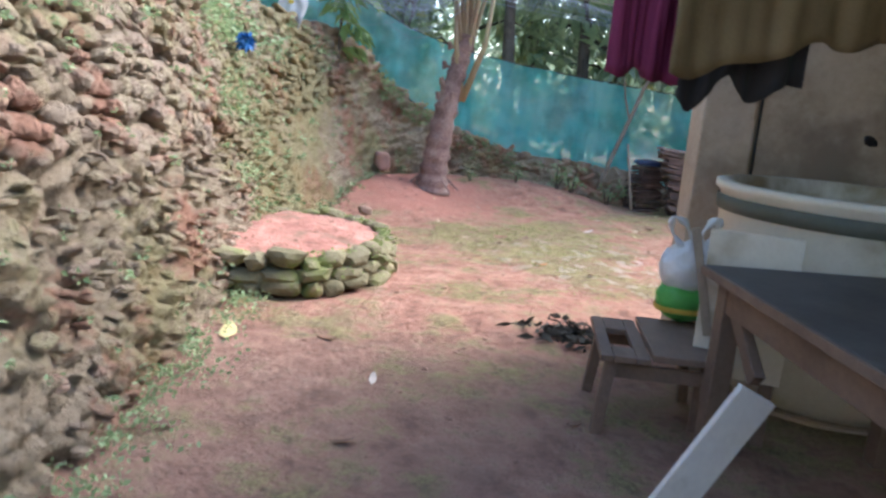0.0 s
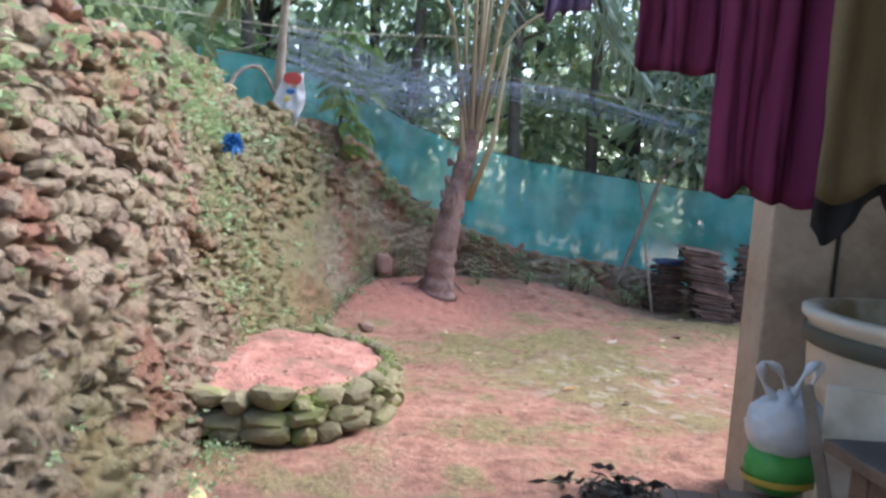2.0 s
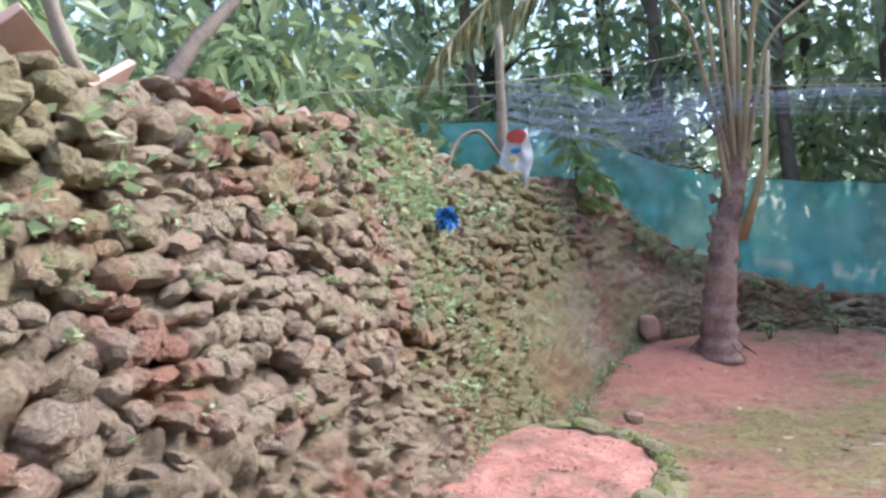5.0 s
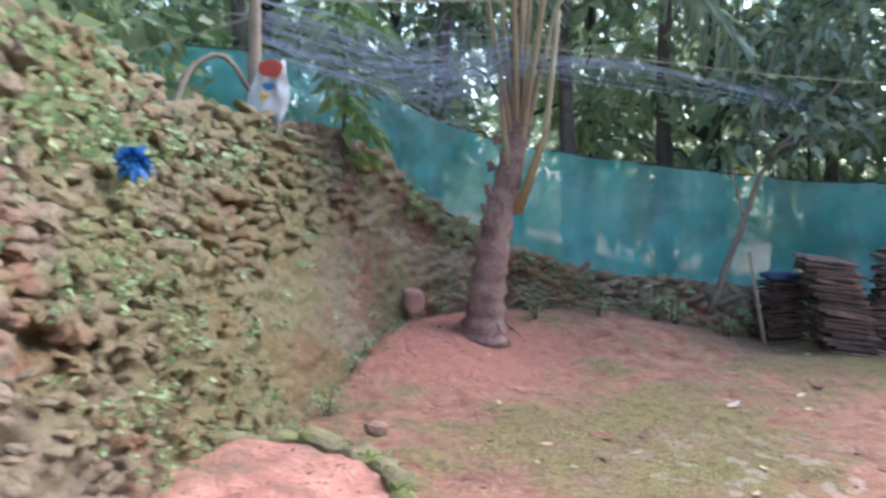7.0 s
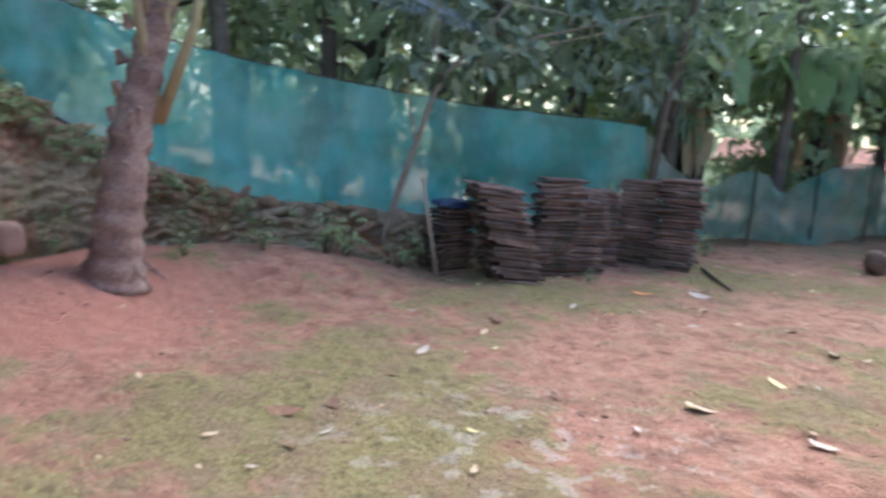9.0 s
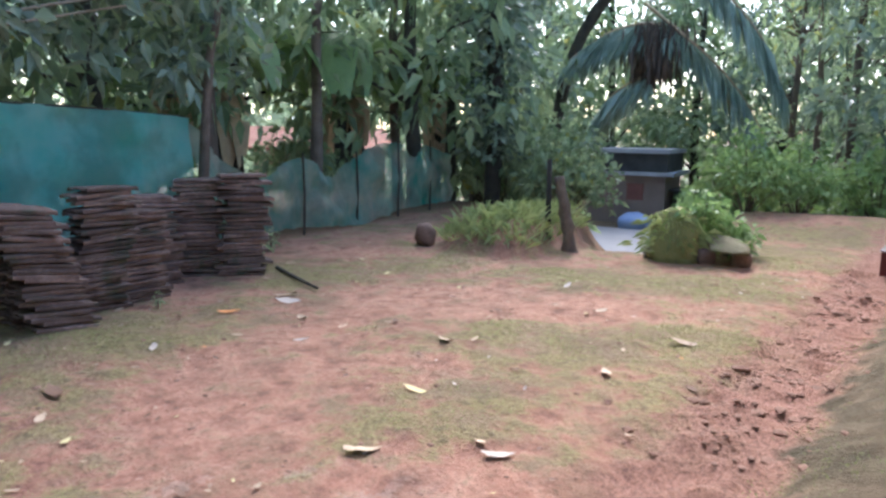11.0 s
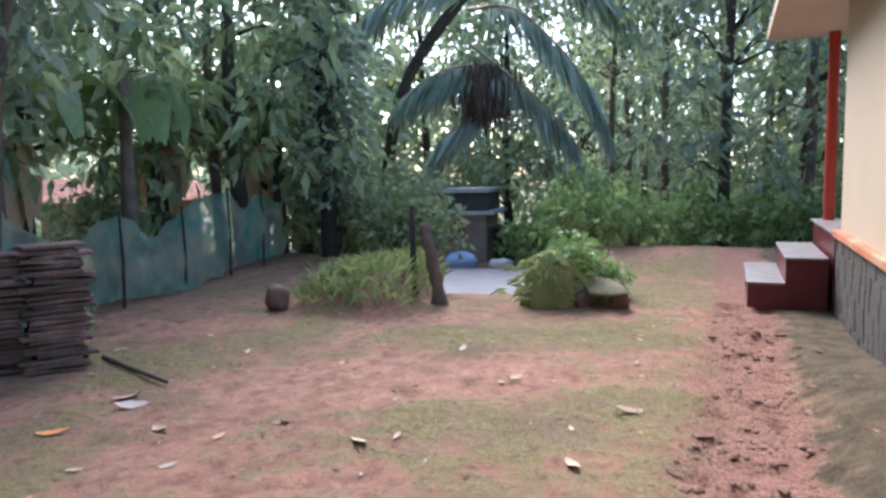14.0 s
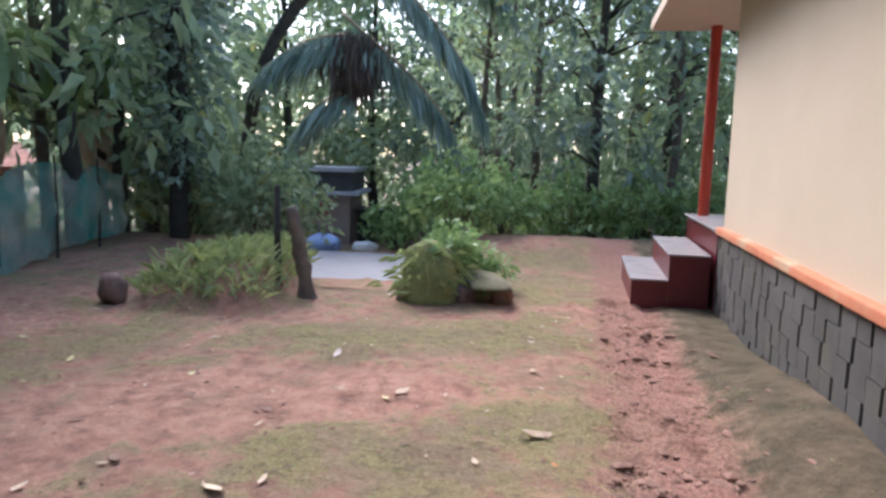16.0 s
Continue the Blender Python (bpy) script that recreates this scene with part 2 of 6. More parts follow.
M_SOIL, M_WALL = soil_mat(), wall_mat()
M_BED = surface("red_garden_soil", [(0.35, (0.22, 0.1, 0.075)), (0.5, (0.44, 0.2, 0.15)), (0.65, (0.56, 0.3, 0.23))], 5.0, 0.95, 34.0, 1.0, 0.05, stain=(0.24, 0.15, 0.1))
M_MOSS_STONE = surface("mossy_stone", [(0.3, (0.08, 0.075, 0.04)), (0.5, (0.19, 0.165, 0.09)), (0.75, (0.3, 0.25, 0.16))], 6.0, 0.95, 45.0, 0.8, 0.02, vary=0.5, stain=(0.17, 0.2, 0.05))
M_ROCK = surface("brown_stone", [(0.3, (0.1, 0.06, 0.045)), (0.7, (0.3, 0.19, 0.14))], 5.0, 0.9, 40.0, 0.7, 0.02, vary=0.5)
M_CREAM = surface("cream_wall_paint", [(0.3, (0.5, 0.41, 0.285)), (0.7, (0.59, 0.49, 0.355))], 0.8, 0.75, 60.0, 0.12, 0.004, vary=0.0)
M_SOFFIT = surface("soffit_paint", [(0.3, (0.5, 0.38, 0.27)), (0.7, (0.62, 0.5, 0.37))], 1.2, 0.8, 40.0, 0.1, 0.004, vary=0.0)
M_CEMENT = surface("bare_cement_plaster", [(0.25, (0.26, 0.19, 0.125)), (0.5, (0.45, 0.36, 0.265)), (0.75, (0.57, 0.48, 0.38))], 1.7, 0.9, 30.0, 0.4, 0.01, vary=0.0, stain=(0.24, 0.185, 0.14))
M_PLINTH = surface("grey_cladding", [(0.3, (0.05, 0.045, 0.041)), (0.7, (0.1, 0.092, 0.083))], 3.0, 0.9, 60.0, 0.6, 0.01, vary=0.2, stain=(0.085, 0.08, 0.055))
M_TERRA = surface("terracotta_band", [(0.3, (0.46, 0.14, 0.06)), (0.7, (0.62, 0.24, 0.12))], 3.0, 0.8, 50.0, 0.3, 0.006, vary=0.0, stain=(0.5, 0.33, 0.2))
M_REDPAINT = surface("dark_red_gloss_paint", [(0.3, (0.085, 0.009, 0.014)), (0.7, (0.14, 0.016, 0.022))], 2.5, 0.35, 50.0, 0.1, 0.003, vary=0.0)
M_POST = surface("red_post_paint", [(0.3, (0.36, 0.035, 0.02)), (0.7, (0.46, 0.055, 0.03))], 2.5, 0.4, 50.0, 0.1, 0.003, vary=0.0)
M_TREAD = surface("polished_grey_tread", [(0.3, (0.3, 0.27, 0.27)), (0.7, (0.46, 0.42, 0.42))], 5.0, 0.25, 80.0, 0.1, 0.002, vary=0.0)
M_TILE = surface("old_clay_roof_tile", [(0.3, (0.06, 0.042, 0.036)), (0.52, (0.16, 0.105, 0.085)), (0.75, (0.34, 0.24, 0.2))], 7.0, 0.9, 50.0, 0.6, 0.01, vary=0.8, stain=(0.07, 0.07, 0.045))
M_BARK = surface("grey_brown_bark", [(0.3, (0.06, 0.045, 0.035)), (0.7, (0.19, 0.15, 0.115))], 6.0, 0.95, 45.0, 0.9, 0.03, vary=0.5)
M_DARKBARK = surface("dark_wet_bark", [(0.3, (0.02, 0.018, 0.014)), (0.7, (0.075, 0.065, 0.05))], 6.0, 0.9, 45.0, 0.9, 0.03, vary=0.5)
M_PALE = surface("pale_stick_bark", [(0.3, (0.19, 0.15, 0.11)), (0.7, (0.38, 0.32, 0.25))], 8.0, 0.9, 60.0, 0.5, 0.01, vary=0.3)
M_PALM = surface("palm_trunk_fibre", [(0.3, (0.1, 0.06, 0.052)), (0.5, (0.28, 0.18, 0.15)), (0.68, (0.46, 0.34, 0.28))], 5.0, 0.95, 40.0, 0.9, 0.03, vary=0.1)
M_PETIOLE = surface("palm_stalk", [(0.3, (0.26, 0.14, 0.1)), (0.7, (0.42, 0.38, 0.2))], 1.6, 0.6, 30.0, 0.3, 0.01, vary=0.2)
M_OLDWOOD = surface("old_dark_wood", [(0.3, (0.1, 0.066, 0.048)), (0.7, (0.24, 0.16, 0.115))], 4.0, 0.7, 60.0, 0.4, 0.006, vary=0.2)
M_TABLETOP = surface("blackened_table_top", [(0.3, (0.04, 0.036, 0.034)), (0.7, (0.11, 0.098, 0.088))], 4.0, 0.6, 40.0, 0.4, 0.005, vary=0.0)
M_TUB = surface("cream_tub", [(0.3, (0.56, 0.5, 0.4)), (0.7, (0.72, 0.67, 0.56))], 2.0, 0.5, 50.0, 0.15, 0.004, vary=0.0, stain=(0.3, 0.23, 0.13))
M_BAND = surface("dark_green_band", [(0.3, (0.06, 0.065, 0.05)), (0.7, (0.11, 0.115, 0.09))], 3.0, 0.6, 40.0, 0.2, 0.004, vary=0.0)
M_BOARD = surface("pale_board", [(0.3, (0.5, 0.47, 0.44)), (0.7, (0.68, 0.65, 0.6))], 3.0, 0.6, 40.0, 0.2, 0.003, vary=0.1, stain=(0.36, 0.3, 0.24))
M_MAROON = surface("maroon_cloth", [(0.3, (0.1, 0.008, 0.035)), (0.7, (0.17, 0.016, 0.06))], 3.0, 0.9, 120.0, 0.3, 0.004, vary=0.3)
M_BROWN = surface("brown_cloth", [(0.3, (0.13, 0.085, 0.035)), (0.7, (0.24, 0.165, 0.075))], 3.0, 0.9, 120.0, 0.3, 0.004, vary=0.3)
M_BLACK = surface("black_cloth", [(0.3, (0.012, 0.011, 0.012)), (0.7, (0.03, 0.028, 0.03))], 3.0, 0.9, 120.0, 0.3, 0.004)
M_PURPLE = surface("faded_purple_cloth", [(0.3, (0.13, 0.08, 0.14)), (0.7, (0.2, 0.13, 0.2))], 3.0, 0.9, 120.0, 0.3, 0.004)
M_WHITEBAG = surface("white_plastic", [(0.3, (0.55, 0.55, 0.54)), (0.7, (0.75, 0.75, 0.74))], 5.0, 0.35, 40.0, 0.5, 0.01)
M_GREENBAG = surface("green_printed_plastic", [(0.3, (0.05, 0.26, 0.05)), (0.7, (0.1, 0.38, 0.08))], 4.0, 0.35, 40.0, 0.4, 0.01)
M_YELLOW = surface("yellow_print", [(0.3, (0.6, 0.42, 0.06)), (0.7, (0.7, 0.52, 0.1))], 5.0, 0.4, 40.0, 0.2, 0.004)
M_REDPRINT = surface("red_print", [(0.3, (0.5, 0.05, 0.04)), (0.7, (0.6, 0.09, 0.06))], 5.0, 0.4, 40.0, 0.2, 0.004)
M_BLUE = surface("blue_plastic", [(0.3, (0.02, 0.12, 0.36)), (0.7, (0.05, 0.25, 0.55))], 9.0, 0.5, 60.0, 0.5, 0.01)
M_BLUESHEET = surface("faded_blue_sheet", [(0.3, (0.2, 0.29, 0.5)), (0.7, (0.33, 0.42, 0.62))], 3.0, 0.5, 40.0, 0.4, 0.01)
M_ROAD = surface("wet_grey_asphalt", [(0.3, (0.3, 0.29, 0.3)), (0.7, (0.42, 0.4, 0.41))], 1.5, 0.5, 60.0, 0.3, 0.006)
M_HUT = surface("unpainted_hut_wall", [(0.3, (0.2, 0.145, 0.12)), (0.7, (0.31, 0.235, 0.2))], 1.5, 0.9, 30.0, 0.3, 0.01, vary=0.1)
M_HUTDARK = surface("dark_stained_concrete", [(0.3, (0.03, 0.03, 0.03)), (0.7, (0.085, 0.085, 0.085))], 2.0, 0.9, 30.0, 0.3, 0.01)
M_HUTROOF = surface("weathered_roof_slab", [(0.3, (0.3, 0.3, 0.31)), (0.7, (0.48, 0.48, 0.5))], 2.0, 0.8, 30.0, 0.3, 0.01)
M_NET = net_mat("teal_shade_net", (0.13, 0.88, 0.88), (0.48, 0.97, 0.95), 0.4)
M_LOWNET = net_mat("faded_green_shade_net", (0.05, 0.4, 0.34), (0.62, 0.6, 0.5), 0.3)
M_WEB = surface("nylon_net_cord", [(0.3, (0.2, 0.24, 0.32)), (0.7, (0.34, 0.37, 0.43))], 4.0, 0.6, 40.0, 0.1, 0.002)
M_ROPE = surface("rope", [(0.3, (0.24, 0.22, 0.16)), (0.7, (0.4, 0.37, 0.28))], 8.0, 0.8, 60.0, 0.2, 0.002)
M_LEAF = leaf_mat("broad_leaf_green", (0.075, 0.135, 0.065), (0.4, 0.5, 0.27), odd=(0.36, 0.33, 0.05))
M_LEAFDEEP = leaf_mat("deep_green_leaf", (0.06, 0.1, 0.065), (0.32, 0.4, 0.28), 0.26, 0.35)
M_LEAFLIGHT = leaf_mat("young_green_leaf", (0.11, 0.2, 0.065), (0.33, 0.47, 0.18), 0.4, 0.45)
# far foliage painted paler, for the haze and light behind the woods
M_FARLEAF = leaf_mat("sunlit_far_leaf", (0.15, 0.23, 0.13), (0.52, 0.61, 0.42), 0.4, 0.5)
M_FROND = leaf_mat("palm_leaflet_green", (0.13, 0.2, 0.15), (0.38, 0.48, 0.38), 0.33, 0.35)
M_DRYFROND = leaf_mat("dry_palm_leaflet", (0.14, 0.13, 0.05), (0.36, 0.33, 0.15), 0.6, 0.3)
M_GRASS = leaf_mat("grass_blade", (0.16, 0.22, 0.06), (0.36, 0.42, 0.16), 0.6, 0.35)
M_BANKGRASS = leaf_mat("long_bank_grass", (0.22, 0.3, 0.12), (0.56, 0.62, 0.3), 0.5, 0.45)
M_WEED = leaf_mat("small_weed_leaf", (0.2, 0.3, 0.13), (0.45, 0.55, 0.3), 0.5, 0.35)
M_DRYLEAF = leaf_mat("fallen_dry_leaf", (0.2, 0.11, 0.055), (0.62, 0.48, 0.3), 0.7, 0.2, odd=(0.66, 0.24, 0.05))

# ---- mesh helpers ----
rng = np.random.default_rng(7)


def mesh_of(name, verts, faces, material, smooth=False):
    me = bpy.data.meshes.new(name)
    me.from_pydata([tuple(map(float, v)) for v in verts], [], [tuple(map(int, f)) for f in faces])
    me.materials.append(material)
    if smooth:
        me.polygons.foreach_set("use_smooth", [True] * len(me.polygons))
    me.update()
    return me


def part(name, bm, material, parent=None, label="", smooth=False):
    """Links a bmesh (or a ready mesh) as one object under a thing."""
    if isinstance(bm, bmesh.types.BMesh):
        me = bpy.data.meshes.new(name)
        bm.to_mesh(me)
        bm.free()
        me.materials.append(material)
        if smooth:
            me.polygons.foreach_set("use_smooth", [True] * len(me.polygons))
    else:
        me = bm
    ob = new(name, me)
    if parent is not None:
        ob.parent = parent
    if label:
        ob["label"] = label
    return ob


def thing(name, m, label, category, group="", kind=""):
    e = new(name)
    e.matrix_world = m
    return tagged(e, label, category, group, kind)


def box(x0, x1, y0, y1, z0, z1, bevel=0.0, bm=None):
    own = bmesh.new()
    bmesh.ops.create_cube(own, size=1.0, matrix=Matrix.Translation(((x0 + x1) / 2, (y0 + y1) / 2, (z0 + z1) / 2)) @ Matrix.Diagonal((x1 - x0, y1 - y0, z1 - z0, 1)))
    if bevel:
        bmesh.ops.bevel(own, geom=own.edges[:], offset=bevel, segments=2, affect="EDGES", profile=0.6)
    if bm is None:
        return own
    tmp = bpy.data.meshes.new("tmp")
    own.to_mesh(tmp)
    own.free()
    bm.from_mesh(tmp)
    bpy.data.meshes.remove(tmp)
    return bm


def tube(points, radii, sides=8, wobble=0.0, seed=0):
    """Vertices and faces of a tapered tube along points, closed at both ends."""
    r0 = np.random.default_rng(seed)
    pts = [Vector(p) for p in points]
    vs, fs = [], []
    for i, p in enumerate(pts):
        d = (pts[min(i + 1, len(pts) - 1)] - pts[max(i - 1, 0)]).normalized()
        side = d.cross(Vector((0.31, 0.92, 0.17))).normalized()
        up = d.cross(side)
        for k in range(sides):
            a = 2 * math.pi * k / sides
            r = radii[i] * (1 + wobble * r0.normal())
            vs.append(p + (side * math.cos(a) + up * math.sin(a)) * r)
    for i in range(len(pts) - 1):
        for k in range(sides):
            a, b = i * sides + k, i * sides + (k + 1) % sides
            fs.append((a, b, b + sides, a + sides))
    fs.append(tuple(range(sides))[::-1])
    fs.append(tuple(range((len(pts) - 1) * sides, len(pts) * sides)))
    return vs, fs


def merged(*pieces):
    vs, fs = [], []
    for v, f in pieces:
        n = len(vs)
        vs += list(v)
        fs += [tuple(i + n for i in q) for q in f]
    return vs, fs


def smooth_line(points, n):
    """Points evenly spread on a Catmull-Rom line."""
    P = [np.array(p, float) for p in points]
    P = [2 * P[0] - P[1]] + P + [2 * P[-1] - P[-2]]
    out = []
    for q in np.linspace(0, len(points) - 1 - 1e-6, n):
        i, u = int(q), q - int(q)
        a, b, c, d = P[i:i + 4]
        out.append(0.5 * (2 * b + (c - a) * u + (2 * a - 5 * b + 4 * c - d) * u * u + (3 * b - a - 3 * c + d) * u ** 3))
    return out


def leaf_arrays(centres, dirs, lengths, width, r, droop=0.25):
    """Pointed leaves of two folded halves: four-corner blades that hang and turn at random."""
    n = len(centres)
    d = dirs / np.linalg.norm(dirs, axis=1, keepdims=True)
    s = np.cross(d, r.normal(size=(n, 3)))
    s /= np.linalg.norm(s, axis=1, keepdims=True) + 1e-9
    L = lengths[:, None]
    mid = centres + d * L * 0.45
    tip = centres + d * L + np.array([0, 0, -1.0]) * L * droop
    up = np.cross(s, d)
    v = np.stack([centres, mid + s * L * width / 2 + up * L * 0.06, tip, mid - s * L * width / 2 + up * L * 0.06], 1).reshape(-1, 3)
    i = np.arange(n)[:, None] * 4
    f = np.concatenate([i + np.array([[0, 1, 2]]), i + np.array([[0, 2, 3]])], 0)
    return v, f


def leaf_mesh(name, centres, dirs, lengths, width, material, r, droop=0.25):
    v, f = leaf_arrays(np.asarray(centres, float), np.asarray(dirs, float), np.asarray(lengths, float), width, r, droop)
    return mesh_of(name, v, f, material)


def clumps(r, centres, radius, per, flat=0.8):
    """Leaf roots and directions gathered round clump centres."""
    c = np.repeat(np.asarray(centres, float), per, 0)
    o = r.normal(size=c.shape)
    o /= np.linalg.norm(o, axis=1, keepdims=True)
    rad = radius * r.random((len(c), 1)) ** 0.5
    root = c + o * rad * np.array([1, 1, flat])
    d = o + r.normal(scale=0.6, size=c.shape) + np.array([0, 0, -0.35])
    return root, d


# ---- the lie of the land ----
FOOT = [(-0.74, -3), (-0.73, -1), (-0.72, 0.2), (-0.72, 1), (-0.73, 1.8), (-0.76, 2.7), (-0.80, 3.6), (-0.81, 4.2), (-0.80, 4.8), (-0.70, 6.1), (-0.42, 7.2), (-0.16, 7.85), (0.15, 8.2), (0.65, 8.36), (1.1, 8.42), (1.8, 8.42), (2.8, 8.5), (3.8, 8.8), (5.4, 9.0)]
HEAD = [(-1.25, -3, 1.8), (-1.24, -1, 1.8), (-1.23, 0.2, 1.81), (-1.22, 1, 1.83), (-1.22, 1.8, 1.86), (-1.24, 2.7, 1.92), (-1.24, 3.6, 1.98), (-1.24, 4.1, 1.97), (-1.24, 4.6, 1.95), (-1.2, 5.5, 1.85), (-1.05, 6.6, 1.9), (-0.6, 7.75, 1.76), (-0.2, 8.35, 1.36), (0.4, 8.72, 1.0), (0.95, 8.82, 0.74), (1.7, 8.82, 0.58), (2.8, 8.85, 0.48), (3.8, 9.0, 0.3), (5.4, 9.1, 0.1)]
NW = 780
foot, head = np.array(smooth_line([(x, y, 0) for x, y in FOOT], NW)), np.array(smooth_line(HEAD, NW))


def ease(v, lo, hi):
    u = np.clip((v - lo) / (hi - lo), 0, 1)
    return u * u * (3 - 2 * u)


MOSSY = ((5.1, 4.8, 0.5, 0.7), (7.0, 7.0, 0.5, 0.7), (5.6, 7.4, 0.4, 0.7), (7.0, 5.4, 0.4, 0.5), (7.4, 4.4, 0.4, 0.6), (5.5, 3.85, 0.35, 0.5), (5.6, 6.2, -0.55, 0.9), (6.6, 3.95, -0.3, 0.35),
         (1.2, 5.4, 0.6, 1.0), (3.5, 7.5, 0.4, 0.8), (0.2, 7.4, -1.0, 0.8), (10.5, 4.2, 0.45, 1.4), (0.2, 1.4, -0.2, 1.2), (2.6, 5.0, -0.25, 0.6), (0.5, 2.0, 0.25, 0.35), (0.1, 0.9, 0.3, 0.4))


def moss_at(x, y):
    """How thickly moss covers the earth, about 0 to 1."""
    v = 0.34 + 0.42 * noise.noise((x * 0.9, y * 0.9, 1)) + 0.36 * noise.noise((x * 2.4, y * 2.4, 4)) + 0.2 * noise.noise((x * 6, y * 6, 2))
    for cx, cy, a, q in MOSSY:
        v += a * math.exp(-((x - cx) ** 2 + (y - cy) ** 2) / (q * q))
    return min(1.0, max(0.0, v))


def land(x, y):
    """Height of the ground."""
    d2 = (foot[:, 0] - x) ** 2 + (foot[:, 1] - y) ** 2
    i = int(d2.argmin())
    out = head[i, :2] - foot[i, :2]
    out = out / (np.linalg.norm(out) + 1e-6)
    d = (np.array([x, y]) - foot[i, :2]) @ out
    z = 0.0
    if x < 5.8 and d > 0:
        z = head[i, 2] * ease(d, 0.42, 0.75) * 0.97
    elif d <= 0:
        near = math.sqrt(d2[i])
        z = 0.27 * ease(near, 1.3, 0.1) * ease(y, 6.0, 7.6) * (1 - ease(x, 1.5, 3.2))
    z += 0.02 * noise.noise((x * 0.8, y * 0.8, 0)) + 0.008 * noise.noise((x * 5, y * 5, 3))
    z += 0.014 * noise.noise((x * 2.4, y * 2.4, 5)) + 0.012 * noise.noise((x * 7.5, y * 7.5, 9)) + 0.018 * float(ease(moss_at(x, y), 0.3, 0.7))
    off = y - (4.27 - 0.149 * x)
    if 2.5 < x < 9 and abs(off) < 0.45:
        z += (0.055 * noise.noise((x * 6, y * 6, 8)) + 0.04 * noise.noise((x * 13, y * 13, 2)) - 0.03) * ease(abs(off), 0.45, 0.2)
    if 2.2 < x < 8.5 and y > 3.2 - 0.149 * x:
        z += 0.21 * ease(y - 3.45 + 0.149 * x, 0.72, 0.08) * ease(x, 7.7, 5.2)
    gate = ease(abs(y - 5.55 - 0.14 * max(0, x - 9.3)), 0.8 + 0.13 * max(0, x - 9), 0.52 + 0.07 * max(0, x - 9))
    fall = 1.62 * min(1, max(0, x - 8.95) / 9.3) * gate + 1.62 * ease(x, 13.4, 18.2) * (1 - gate)
    bank = 0.34 * ease(x, 7.75, 8.3) * ease(x, 11, 9.5) * ease(y, 6.15, 6.45) * ease(y, 7.6, 6.9)
    z += 0.16 * ease(x, 10.8, 12.6) * ease(y, 5.0, 4.5) + bank * (1 + 0.3 * noise.noise((x * 3, y * 3, 1)))
    return z - fall


def axis(lo, hi, step, reach):
    core = np.arange(lo, hi + step / 2, step)
    grow = [step]
    while sum(grow) < reach:
        grow.append(grow[-1] * 1.22)
    g = np.cumsum(grow)
    return np.concatenate([lo - g[::-1], core, hi + g])


xs, ys = axis(-1.6, 9.6, 0.05, 900), axis(-1.0, 8.8, 0.05, 900)
gv = [(x, y, land(x, y)) for y in ys for x in xs]
w = len(xs)
gf = [(j * w + i, j * w + i + 1, (j + 1) * w + i + 1, (j + 1) * w + i) for j in range(len(ys) - 1) for i in range(w - 1)]
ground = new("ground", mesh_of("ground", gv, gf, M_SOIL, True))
ground.data.attributes.new("moss", "FLOAT", "POINT").data.foreach_set("value", [moss_at(x, y) for x, y, z in gv])
tagged(ground, "pink-red laterite earth yard with moss patches and litter", "ground", kind="structure")


def rough_stone(r, sx, sy, sz, sub=2):
    bm = bmesh.new()
    bmesh.ops.create_icosphere(bm, subdivisions=sub, radius=0.5)
    o = Vector(r.random(3) * 50)
    for v in bm.verts:
        n = v.co.normalized()
        q = max(abs(n.x), abs(n.y), abs(n.z))
        v.co = n * (0.5 / q ** 0.55) * (1 + 0.2 * noise.noise(n * 1.4 + o) + 0.08 * noise.noise(n * 4 + o))
    for k in range(8):
        n = Vector(r.normal(size=3)).normalized()
        cut = r.uniform(0.36, 0.5)
        for v in bm.verts:
            over = v.co.dot(n) - cut
            if over > 0:
                v.co -= n * over * 0.9
    for v in bm.verts:
        v.co = Vector((v.co.x * sx, v.co.y * sy, v.co.z * sz))
    return bm


# ---- retaining wall ----
def wall_point(i, h):
    """A point on the leaning face; h runs from 0 at the foot to 1 at the head."""
    return foot[i] * (1 - h) + np.array([head[i, 0], head[i, 1], 0]) * h ** 1.15 * 1.0 - np.array([head[i, 0], head[i, 1], 0]) * (h ** 1.15 - h) + np.array([0, 0, head[i, 2] * h])


